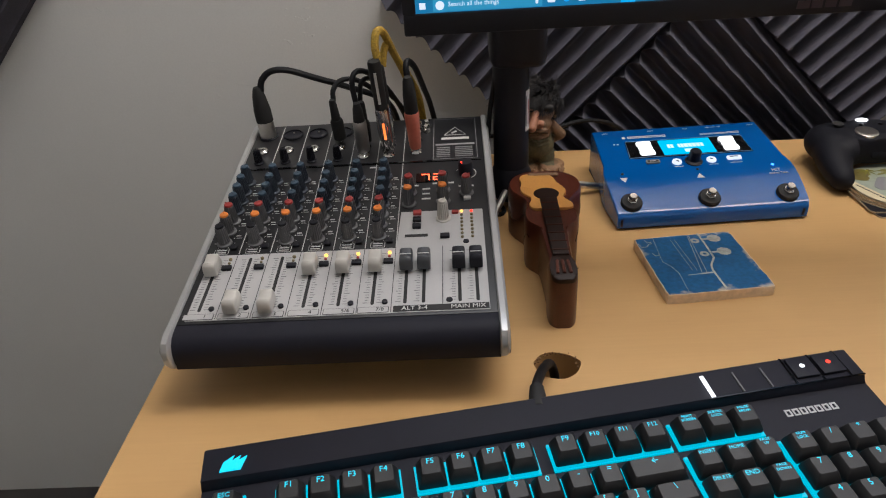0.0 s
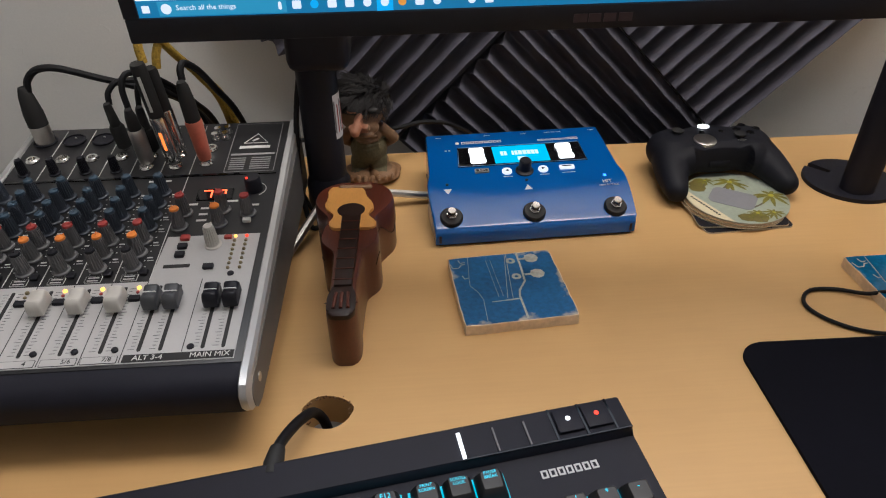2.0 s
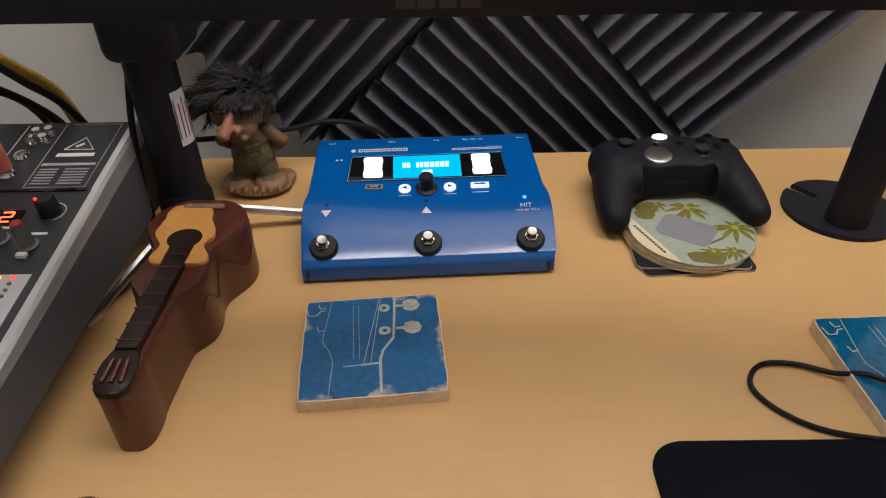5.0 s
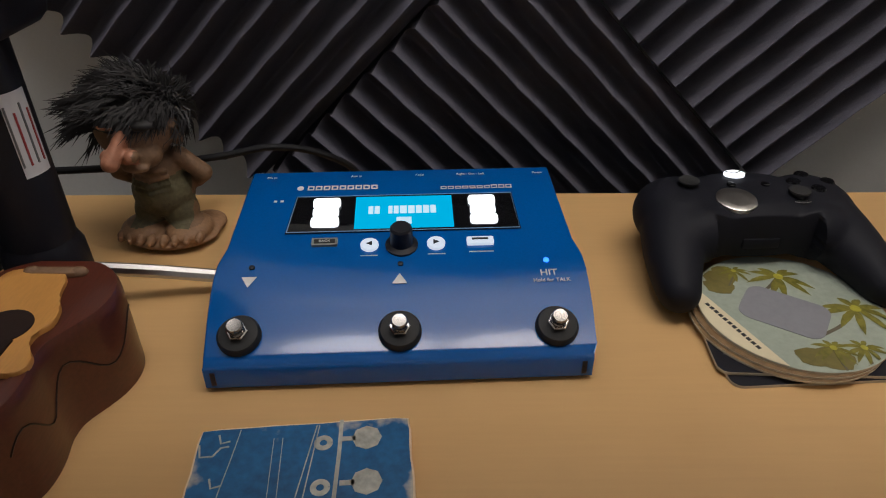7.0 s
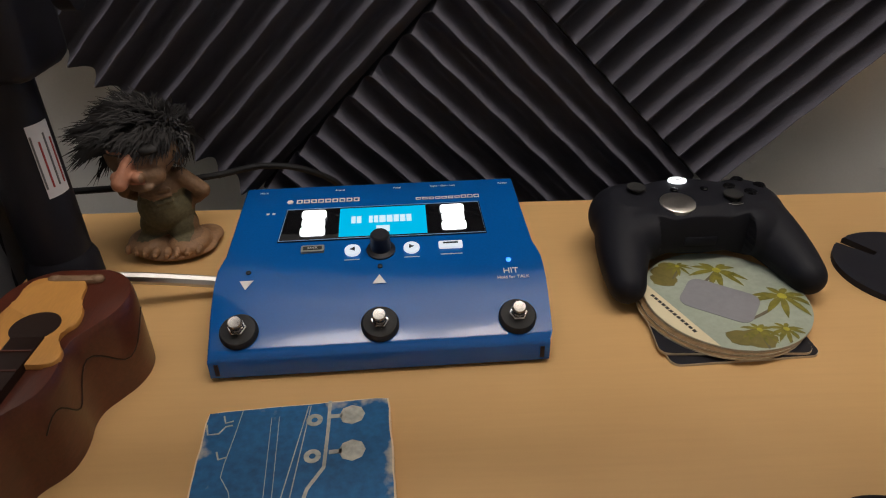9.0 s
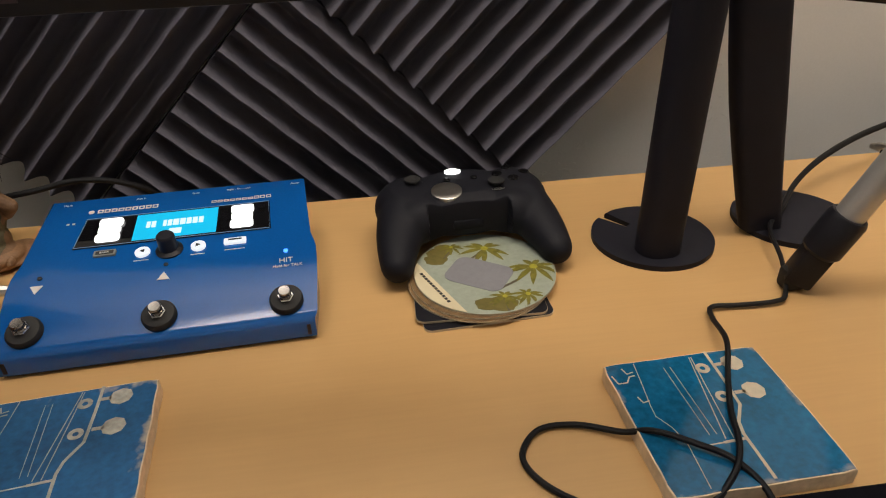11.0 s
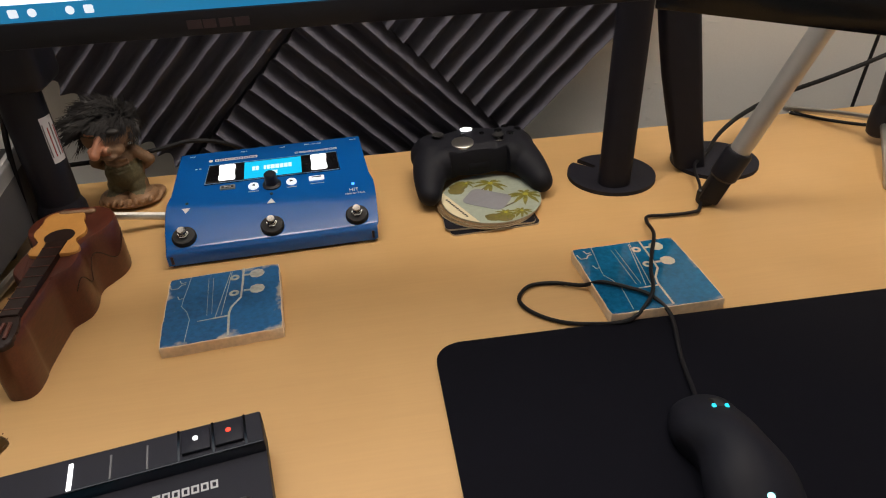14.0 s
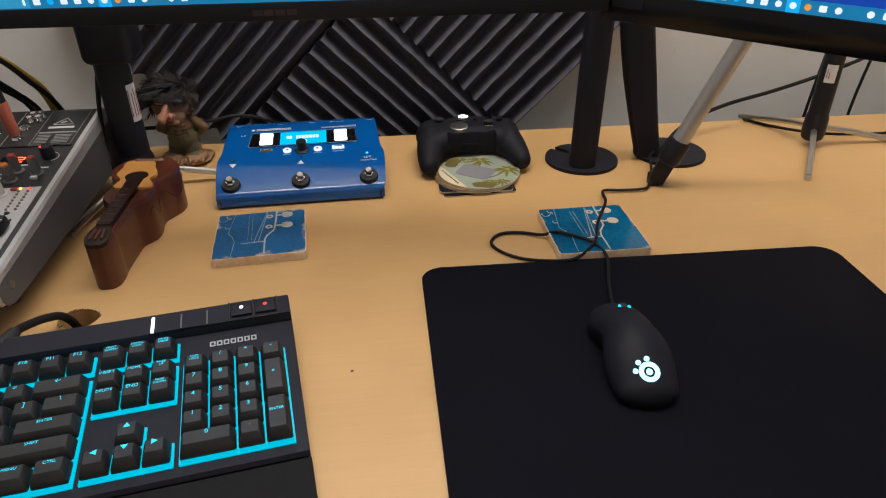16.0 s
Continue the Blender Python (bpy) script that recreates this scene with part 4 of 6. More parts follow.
def mixer_leads():
    plug_and_lead("microphone_cable", "black microphone cable with a silver three-pin plug in the mixer",
                  [(-0.106, 0.280, 0), (-0.1045, 0.285, 0.050), (-0.102, 0.288, 0.060), (-0.092, 0.291, 0.068), (-0.075, 0.294, 0.067), (-0.048, 0.302, 0.053), (-0.018, 0.313, 0.036), (0.012, 0.330, 0.012), (0.026, 0.362, -0.04), (0.026, 0.372, -0.094)], 0.0033,
                  [(((0.0085, 0.001), (0.0085, 0.020), (0.0075, 0.022)), M_STEEL, "shell"), (((0.0088, 0.018), (0.0088, 0.030), (0.0066, 0.046), (0.0045, 0.053), (0.0036, 0.055)), M_RUBBER, "boot")], M_CABLE, (-5, -2))
    jack = [(((0.0036, 0.001), (0.0036, 0.006)), M_CHROME, "tip"), (((0.0066, 0.005), (0.0066, 0.024), (0.0055, 0.027)), M_RUBBER, "sleeve"), (((0.0048, 0.026), (0.0036, 0.046), (0.0028, 0.049)), M_RUBBER, "boot")]
    plug_and_lead("audio_cable", "thin black audio cable with a moulded jack plug",
                  [(-0.0265, 0.262, 0), (-0.0275, 0.263, 0.046), (-0.0265, 0.267, 0.056), (-0.018, 0.275, 0.062), (-0.004, 0.287, 0.055), (0.012, 0.308, 0.030), (0.026, 0.335, -0.01), (0.034, 0.352, -0.094)], 0.0026, jack, M_CABLE, (3, -2))
    metal = [(((0.0036, 0.001), (0.0036, 0.006)), M_CHROME, "tip"), (((0.0062, 0.004), (0.0068, 0.006), (0.0068, 0.036), (0.0058, 0.038)), M_STEEL, "sleeve"), (((0.0058, 0.037), (0.0048, 0.050), (0.0030, 0.057)), M_RUBBER, "boot")]
    plug_and_lead("audio_cable", "black audio cable with a grey metal jack plug",
                  [(0.0, 0.236, 0), (-0.001, 0.237, 0.054), (-0.003, 0.243, 0.072), (0.001, 0.252, 0.080), (0.012, 0.268, 0.070), (0.026, 0.298, 0.036), (0.038, 0.335, -0.02), (0.042, 0.352, -0.094)], 0.0027, metal, M_CABLE, (3, 0))
    plug_and_lead("audio_cable", "second black audio cable rising beside the grey jack plug",
                  [(0.0, 0.254, 0), (0.0, 0.256, 0.046), (0.003, 0.262, 0.064), (0.012, 0.274, 0.062), (0.024, 0.296, 0.036), (0.038, 0.330, -0.01), (0.046, 0.352, -0.094)], 0.0024, jack, M_CABLE, (3, 2))
    glassy = [(((0.0036, 0.001), (0.0036, 0.007)), M_CHROME, "tip"), (((0.0062, 0.006), (0.0068, 0.009), (0.0068, 0.050), (0.0060, 0.054)), M_CHROME, "sleeve"), (((0.0062, 0.053), (0.0062, 0.098), (0.0054, 0.101)), M_RUBBER, "boot")]
    a = plug_and_lead("instrument_cable", "yellow braided instrument cable with a long black boot",
                      [(0.0258, 0.230, 0), (0.0250, 0.233, 0.098), (0.0240, 0.236, 0.112), (0.0262, 0.242, 0.121), (0.0310, 0.251, 0.117), (0.037, 0.272, 0.088), (0.043, 0.305, 0.050), (0.050, 0.335, 0.0), (0.052, 0.352, -0.094)], 0.0036, glassy, M_BRAID, (2, -2))
    part("maker_mark", box(mk(), -0.0012, 0.0012, -0.0066, -0.0061, 0.060, 0.092), M_INK, a, "pale bar of print on the boot")
    # orange glow on the sleeve put in as an emitting strip
    part("amber_window", box(mk(), -0.0012, 0.0012, -0.0074, -0.0062, 0.022, 0.040, 0.0004), glow("amber_window", (1.0, 0.22, 0.04), 1.6), a, "glowing amber strip on the plug sleeve")
    b = plug_and_lead("instrument_cable", "braided instrument cable with a chrome plug",
                      [(0.0258, 0.250, 0), (0.0270, 0.252, 0.084), (0.029, 0.256, 0.096), (0.033, 0.263, 0.101), (0.039, 0.280, 0.078), (0.047, 0.305, 0.048), (0.055, 0.335, 0.0), (0.058, 0.352, -0.094)], 0.0035,
                      [(((0.0036, 0.001), (0.0036, 0.007)), M_CHROME, "tip"), (((0.0066, 0.006), (0.0066, 0.046), (0.0058, 0.049)), M_CHROME, "sleeve"), (((0.0062, 0.048), (0.0060, 0.084), (0.005, 0.087)), M_RUBBER, "boot")], M_BRAID, (2, -2))
    silver = [(((0.0036, 0.001), (0.0036, 0.007)), M_CHROME, "tip"), (((0.0056, 0.006), (0.0060, 0.010), (0.0074, 0.044), (0.0068, 0.046)), M_SLEEVE_SHEEN, "sleeve"), (((0.0066, 0.045), (0.0064, 0.064), (0.0050, 0.078), (0.0034, 0.082)), M_RUBBER, "boot")]
    plug_and_lead("audio_cable", "black audio cable with a flared metal jack plug, orange reflection painted on",
                  [(0.0525, 0.233, 0), (0.0505, 0.236, 0.080), (0.0500, 0.240, 0.088), (0.052, 0.247, 0.090), (0.057, 0.262, 0.076), (0.062, 0.284, 0.046), (0.068, 0.315, 0.002), (0.078, 0.352, -0.094)], 0.0030, silver, M_CABLE, (2, -1))


mixer_leads()


def mains_lead():
    pts = smooth_line([(-0.20, 0.285, D + 0.048), (-0.15, 0.292, D + 0.046), (-0.10, 0.305, D + 0.043), (-0.05, 0.320, D + 0.043), (-0.015, 0.331, D + 0.045), (0.02, 0.338, D + 0.036), (0.045, 0.350, D + 0.010), (0.05, 0.362, D - 0.05)], 8)
    pts = smooth_line([(-0.24, 0.352, D - 0.05), (-0.23, 0.330, D + 0.035)], 6)[:-1] + pts
    solid("power_cable", tube(mk(), pts, 0.0026, 10), M_CABLE, Matrix(), "black cable drooping along the back of the desk", "cable")
    pts = smooth_line([(-0.122, 0.205, D + 0.200), (-0.134, 0.200, D + 0.150), (-0.141, 0.196, D + 0.110), (-0.144, 0.192, D + 0.070), (-0.145, 0.190, D + 0.045), (-0.142, 0.186, D + 0.012), (-0.136, 0.174, D + 0.003), (-0.128, 0.186, D + 0.003), (-0.150, 0.235, D + 0.003), (-0.17, 0.30, D + 0.003), (-0.175, 0.352, D - 0.03)], 8)
    solid("stand_cable", tube(mk(), pts, 0.0026, 10), M_CABLE, Matrix(), "black cable running down beside the tripod stand", "cable")


mains_lead()


# ---- vocal effects pedal ----
M_PLUNGER = mat("worn_switch_steel", (0.30, 0.28, 0.26), 0.26, 1.0, var=0.1, scale=90)
M_FAINT = mat("faint_cream_line", (0.44, 0.43, 0.37), 0.5, var=0.4, scale=60)


def pedal():
    e = thing("effects_pedal", pose(0.0855, 0.1355, D, 0, 0, 2.3), "blue enamelled vocal effects pedal with lit display", "effects pedal")
    # side profile with half widths: y, z, half width at the top, half width at the foot
    rows_def = [(0.0, 0.003, 0.0985), (0.0, 0.0140, 0.0990), (0.0015, 0.0168, 0.0992), (0.006, 0.0195, 0.0994), (0.016, 0.0238, 0.1000), (0.023, 0.0266, 0.1006), (0.030, 0.0293, 0.1010), (0.040, 0.0328, 0.1015), (0.050, 0.0356, 0.1018), (0.060, 0.0376, 0.1016), (0.066, 0.0386, 0.1005), (0.074, 0.0400, 0.0985), (0.110, 0.0455, 0.0968), (0.146, 0.0505, 0.0955), (0.1485, 0.0495, 0.0955), (0.149, 0.003, 0.0955)]
    bm = mk()
    top = []
    for y, z, w in rows_def:
        row = []
        for k in range(9):
            s = -1 + 2 * k / 8
            row.append(bm.verts.new((w * s, y, z)))
        top.append(row)
    for a, b in zip(top, top[1:]):
        for k in range(8):
            bm.faces.new((a[k], a[k + 1], b[k + 1], b[k]))
    for side in (0, 8):
        low = [bm.verts.new((r[side].co.x, r[side].co.y, 0.003)) for r in top[1:-1]]
        chain = [top[0][side]] + low + [top[-1][side]]
        for k in range(len(top) - 1):
            f = [top[k][side], top[k + 1][side], chain[k + 1], chain[k]]
            f = list(dict.fromkeys(f))
            if len(f) > 2:
                bm.faces.new(f)
    bm.faces.new([v for v in top[0]] + [v for v in reversed(top[-1])])
    bmesh.ops.remove_doubles(bm, verts=bm.verts, dist=1e-6)
    edges = [ed for ed in bm.edges if len(ed.link_faces) == 2 and abs(ed.verts[0].co.x) > 0.09 and abs(ed.verts[1].co.x) > 0.09 and ed.verts[0].co.z > 0.015 and ed.verts[1].co.z > 0.015 and ed.calc_face_angle(0) > 0.9]
    bmesh.ops.bevel(bm, geom=edges, offset=0.0018, segments=3, profile=0.5, affect="EDGES")
    part("case", bm, M_BLUE, e, "glossy blue metal case")
    part("base_lip", box(mk(), -0.0960, 0.0960, 0.002, 0.147, 0.0008, 0.0032), M_BLACK, e)
    for x in (-0.085, 0.085):
        for y in (0.012, 0.138):
            part("rubber_foot", lathe(mk(), ((0.006, 0), (0.006, 0.002)), 12, Matrix.Translation((x, y, 0))), M_RUBBER, e)
    for x in (-0.0945, 0.0945):
        part("case_slot", box(mk(), x - 0.0012, x + 0.0012, -0.0006, 0.001, 0.005, 0.013), M_BLACK, e)
    ys, zs = [r[0] for r in rows_def[1:-2]], [r[1] for r in rows_def[1:-2]]

    def on(u, v, lift=0.0003):
        z = float(np.interp(v, ys, zs))
        a = math.degrees(math.atan2(float(np.interp(v + 0.004, ys, zs) - np.interp(v - 0.004, ys, zs)), 0.008))
        return pose(u, v, z + lift, a, 0, 0)

    for u in (-0.0820, 0.0, 0.0815):
        f = part("footswitch", lathe(mk(), ((0.0112, -0.001), (0.0112, 0.0022), (0.0100, 0.0040), (0.0075, 0.0046)), 26), M_RUBBER, e, "chrome footswitch in a black rubber ring", on(u, 0.0150))
        part("nut", lathe(mk(), ((0.0056, 0.004), (0.0056, 0.0066), (0.0050, 0.0072)), 6), M_CHROME, f)
        part("plunger", lathe(mk(), ((0.0034, 0.006), (0.0034, 0.0090), (0.0042, 0.0094), (0.0043, 0.0118), (0.0036, 0.0128), (0.0018, 0.0127)), 20), M_PLUNGER, f)
    for u, down in ((-0.0818, True), (0.0, False)):
        s = -1 if down else 1
        part("arrow", prism(mk(), [(-0.0042, -0.0036 * s), (0.0042, -0.0036 * s), (0, 0.0036 * s)][::s], 0, 0.0003), M_INK, e, m=on(u, 0.0465))
    lettering("legend", "HIT", 0.0062, M_INK, e, on(0.0822, 0.0475, 0.0005))
    lettering("legend", "Hold for TALK", 0.0033, M_INK, e, on(0.0832, 0.0425, 0.0005))
    for u, m_ in ((-0.0815, M_BLACK), (0.0005, M_BLACK), (0.0822, M_BLUELED)):
        part("led", lathe(mk(), ((0.0016, -0.001), (0.0016, 0.0006), (0.0009, 0.0010)), 14), m_, e, m=on(u, 0.0570))
    w = part("display_window", prism(mk(), [(-0.0680, -0.0182), (0.0705, -0.0182), (0.0690, 0.0165), (-0.0650, 0.0165)], 0, 0.0008, 0.0003), M_GLOSS, e, "black glass display strip", on(0.0012, 0.1020))
    rim = mk()
    strip(rim, [(-0.0672, -0.0178), (0.0697, -0.0178), (0.0683, 0.0161), (-0.0643, 0.0161), (-0.0672, -0.0177)], 0.0005, 0.0008, 0.0010)
    part("bright_rim", rim, mat("pale_blue_line", (0.20, 0.36, 0.60), 0.4), w)
    part("screen", box(mk(), -0.0280, 0.0310, -0.0160, 0.0145, 0.0008, 0.0010), M_LCD, w, "glowing cyan screen")
    bars = mk()
    rnd = random.Random(3)
    x = -0.020
    while x < 0.023:
        wd = rnd.uniform(0.0025, 0.0042)
        if rnd.random() > 0.12:
            box(bars, x, x + wd, -0.0025, 0.0050, 0.0010, 0.0011)
        x += wd + 0.0008
    box(bars, -0.003, 0.006, -0.0125, -0.0060, 0.0010, 0.0011)
    part("screen_print", bars, M_LCDTEXT, w)
    for x0 in (-0.0540, 0.0408):
        for k in range(3):
            y = -0.0140 + 0.0090 * k
            part("lit_button", prism(mk(), rounded(0.0166 - 0.0012 * (k == 1), 0.0085, 0.0025, 4, x0 + 0.0085, y + 0.0043), 0.0008, 0.0026, 0.0006), M_WHITELED, w, "white lit button")
    part("knob", lathe(mk(), ((0.0092, -0.001), (0.0094, 0.0010), (0.0066, 0.0024), (0.0062, 0.0130), (0.0052, 0.0142), (0.0025, 0.0144)), 28), M_BLACK, e, "black rotary knob", on(0.0012, 0.0720))
    for u, s in ((-0.0172, -1), (0.0210, 1)):
        b = part("arrow_button", lathe(mk(), ((0.0052, -0.001), (0.0052, 0.0012), (0.0046, 0.0017)), 22), M_ICON, e, "white lit round button", on(u, 0.0725))
        part("arrow", prism(mk(), [(-0.0016 * s, -0.0020), (0.0020 * s, 0.0), (-0.0016 * s, 0.0020)][::s], 0.0017, 0.0019), M_DARKINK, b)
        part("underline", box(mk(), -0.0050, 0.0050, -0.0085, -0.0080, -0.0004, 0.0), M_INK, b)
    b = part("back_button", prism(mk(), rounded(0.0148, 0.0060, 0.0008), -0.001, 0.0014), mat("dim_translucent_button", (0.20, 0.22, 0.20), 0.4), e, m=on(-0.0430, 0.0755))
    part("button_face", prism(mk(), rounded(0.0120, 0.0036, 0.0005), 0.0014, 0.0016), M_DARKINK, b)
    lettering("legend", "BACK", 0.0026, M_INK, b, pose(0, 0, 0.0017), 0.0001)
    b = part("setup_button", prism(mk(), rounded(0.0155, 0.0060, 0.0010), -0.001, 0.0014), M_ICON, e, "white lit button", on(0.0465, 0.0735))
    part("button_print", box(mk(), -0.0048, 0.0048, 0.0002, 0.0018, 0.0014, 0.0016), M_DARKINK, b)
    part("underline", box(mk(), -0.0070, 0.0070, -0.0085, -0.0080, -0.0004, 0.0), M_INK, b)
    mark = mk()
    for k in range(9):
        x = -0.0580 + 0.0050 * k
        hollow_bar(mark, x, x + 0.0041, -0.0021, 0.0021, 0.0009, 0.0, 0.0003)
    prism(mark, circle(0.0022, 14, -0.0625, 0), 0.0, 0.0003)
    part("maker_mark", mark, M_INK, e, "white maker's mark as plain bars", on(0, 0.1280))
    mark = mk()
    for k in range(10):
        x = 0.0260 + 0.0046 * k
        hollow_bar(mark, x, x + 0.0038, -0.0013, 0.0014 + 0.0008 * (k > 6), 0.0006, 0.0, 0.0003)
    part("model_mark", mark, M_INK, e, "white model mark as plain bars", on(0, 0.1255))
    for u, words in ((-0.082, "Mic in"), (-0.028, "Aux in"), (0.013, "Pedal"), (0.046, "Right - Out - Left"), (0.090, "Power")):
        lettering("legend", words, 0.0026, M_INK, e, on(u, 0.1400, 0.0005), 0.0001)
    small = mk()
    for u in (-0.0775, -0.0735):
        box(small, u, u + 0.002, -0.0008, 0.0008, 0, 0.0003)
    part("panel_print", small, M_INK, e, m=on(0, 0.1150))
    return e


pedal()


# ---- printed stone coasters ----
def tile(x, y, turn, size, printed, label, seed, ink):
    e = thing("tile_coaster", pose(x, y, D, 0, 0, turn), label, "coaster", "stone tile coasters")
    rnd = random.Random(seed)
    s = size / 2
    out = []
    for k in range(4):
        ax, ay = ((-s, -s), (s, -s), (s, s), (-s, s))[k]
        bx, by = ((s, -s), (s, s), (-s, s), (-s, -s))[k]
        for j in range(12):
            t = j / 12
            jit = rnd.uniform(-0.0005, 0.0002) if j else -0.0008
            px, py = ax + (bx - ax) * t, ay + (by - ay) * t
            out.append((px * (1 + jit / s), py * (1 + jit / s)))
    part("stone", prism(mk(), out, 0, 0.0098, 0.0009), M_STONE, e, "cream stone slab")
    inset = [(px * 0.982, py * 0.982) for px, py in out]
    part("print", prism(mk(), inset, 0.0098, 0.0101), printed, e, "blue print")
    art = mk()
    z0, z1 = 0.0101, 0.0103
    k = size / 0.098
    right = [(0.0165, 0.049), (0.0160, 0.030), (0.0150, 0.012), (0.0145, 0.004), (0.0070, -0.008), (0.0050, -0.016), (0.0050, -0.046)]
    strip(art, [(px * k, py * k) for px, py in right], 0.0018, z0, z1)
    left = [(-0.0300, 0.047), (-0.0320, 0.030), (-0.0345, 0.012), (-0.0350, 0.004), (-0.0300, -0.005), (-0.0270, -0.016), (-0.0290, -0.046)]
    strip(art, [(px * k, py * k) for px, py in left], 0.0004, z0, z1)
    strip(art, [(-0.020, -0.0205), (-0.008, -0.0201)], 0.0008, z0, z1)
    strip(art, [(-0.008, -0.0201), (0.005, -0.0195)], 0.0017, z0, z1)
    for x0, x1 in ((0.0062, -0.0015), (0.0050, -0.0060)):
        strip(art, [(x0, 0.046), (x1, -0.018)], 0.0005, z0, z1)
    for x0 in (-0.014, -0.010):
        strip(art, [(x0, 0.040), (x0 + 0.001, -0.014)], 0.0003, z0, z1)
    for cy in (0.037, 0.013):
        prism(art, [(px, py) for px, py in circle(0.0068, 8, 0.0280, cy)], z0, z1)
        strip(art, [(0.0165, cy), (0.0230, cy)], 0.0026, z0, z1)
        ring = circle(0.0030, 16, 0.0085, cy - 0.0015)
        strip(art, ring + ring[:1], 0.0026, z0, z1)
    for cy in (0.040, 0.016):
        strip(art, [(-0.0335, cy), (-0.0375, cy - 0.001), (-0.0390, cy + 0.004)], 0.0009, z0, z1)
        if cy > 0.02:
            strip(art, [(-0.0335, cy - 0.003), (-0.037, cy - 0.0035), (-0.040, cy - 0.008), (-0.0455, cy - 0.008), (-0.047, cy - 0.001)], 0.0009, z0, z1)
    part("line_drawing", art, ink, e, "cream line drawing of a guitar headstock")
    return e


tile(0.0470, 0.0535, 4.6, 0.0968, M_PRINT, "stone tile coaster with a worn blue guitar print", 1, M_FAINT)
tile(0.407, 0.0225, 1.2, 0.0985, M_PRINT2, "glazed stone tile coaster with a blue guitar print", 2, M_LINE)


# ---- guitar-shaped puzzle box ----
def guitar_box():
    e = thing("guitar_box", pose(-0.0922, -0.0245, D, 0, 0, -1.2), "carved mahogany puzzle box shaped like a guitar", "wooden box")
    half = [(-0.001, 0.0030), (0.0, 0.0062), (0.003, 0.0095), (0.009, 0.0118), (0.022, 0.0122), (0.028, 0.0112), (0.040, 0.0112), (0.075, 0.0125), (0.083, 0.0150), (0.089, 0.0200), (0.096, 0.0240), (0.106, 0.0252), (0.116, 0.0242), (0.126, 0.0222), (0.136, 0.0232), (0.146, 0.0290), (0.156, 0.0345), (0.168, 0.0370), (0.180, 0.0352), (0.190, 0.0290), (0.197, 0.0190), (0.200, 0.0080)]
    line = smooth_line([(w, y, 0) for y, w in half], 3)
    out = [(p.x, p.y) for p in line] + [(-p.x, p.y) for p in reversed(line)]
    H = 0.053
    n = len(out)
    cols = mk()
    layers = [(0.0, 0.985), (0.003, 1.0), (0.046, 1.0), (0.0505, 0.975), (0.0528, 0.92), (H, 0.86)]
    rings = []
    for z, s in layers:
        ring = []
        for px, py in out:
            top = 1.0 if py > 0.08 else 0.965
            inset = (1 - s) * 0.020
            w = max(0.002, abs(px) - inset)
            yy = min(max(py, inset - 0.001), 0.200 - inset)
            ring.append(cols.verts.new((math.copysign(w, px), yy, z * top)))
        rings.append(ring)
    for a, b in zip(rings, rings[1:]):
        for k in range(n):
            cols.faces.new((a[k], a[(k + 1) % n], b[(k + 1) % n], b[k]))
    cols.faces.new(rings[0][::-1])
    cols.faces.new(rings[-1])
    part("body", cols, M_MAHOG, e, "carved mahogany body")
    plate = [(0.006, 0.113), (0.0165, 0.1135), (0.0205, 0.118), (0.0200, 0.125), (0.0155, 0.131), (0.0165, 0.139), (0.0215, 0.146), (0.0215, 0.157), (0.0185, 0.164), (0.0175, 0.171), (0.0170, 0.180), (0.0120, 0.187), (0.0, 0.189)]
    pl = smooth_line([(x, y, 0) for x, y in plate], 3)
    po = [(p.x, p.y) for p in pl] + [(-p.x, p.y) for p in reversed(pl)]
    part("top_plate", prism(mk(), [(1.0 * x - 0.0015 - 0.16 * (y - 0.140), y) for x, y in po], H - 0.001, H + 0.0022, 0.0008), M_MAPLE, e, "honey coloured wavy top plate")
    part("sound_hole", prism(mk(), [(0.0125 * math.cos(a) - 0.001, 0.1425 + 0.0120 * math.sin(a)) for a in (2 * math.pi * k / 28 for k in range(28))], H + 0.0018, H + 0.0026), M_EBONY, e, "dark sound hole")
    nk = part("fingerboard", prism(mk(), [(-0.0068, 0.030), (0.0068, 0.030), (0.0085, 0.133), (-0.0085, 0.133)], 0.049, 0.0565, 0.001), M_EBONY, e, "dark fingerboard")
    for k in range(7):
        y = 0.036 + 0.0142 * k
        part("fret", box(mk(), -0.0078, 0.0078, y, y + 0.0009, 0.0563, 0.0570), M_MAHOG, nk)
    head = mk()
    edge = [(0.0, -0.0015), (0.0062, -0.0008), (0.0098, 0.003), (0.0108, 0.007), (0.0110, 0.010), (0.0107, 0.012), (0.0110, 0.015), (0.0107, 0.018), (0.0104, 0.021), (0.0086, 0.026), (0.0072, 0.031)]
    ln = smooth_line([(px, py, 0) for px, py in edge], 3)
    prism(head, [(p.x, p.y) for p in ln] + [(-p.x, p.y) for p in reversed(ln)][:-1], 0.0470, 0.0550, 0.0022)
    for v in head.verts:
        if v.co.z > 0.051:
            v.co.z -= 0.00011 * ((0.031 - v.co.y) * 1000) ** 1.05 * 0.9
    hd = part("headstock", head, M_EBONY, e, "dark carved headstock with scalloped edges")
    for sx in (-0.0055, 0.0, 0.0055):
        groove = tube(mk(), [(sx, 0.006, 0.0528), (sx * 0.9, 0.014, 0.0537), (sx * 0.8, 0.022, 0.0545)], 0.0014, 8)
        part("carved_ridge", groove, M_MAHOG, hd)
    bridge = mk()
    box(bridge, -0.012, 0.012, 0.1835, 0.1895, H - 0.001, H + 0.0030, 0.0012)
    ball(bridge, (0.012, 0.1870, H + 0.001), (0.0045, 0.0035, 0.003), 2)
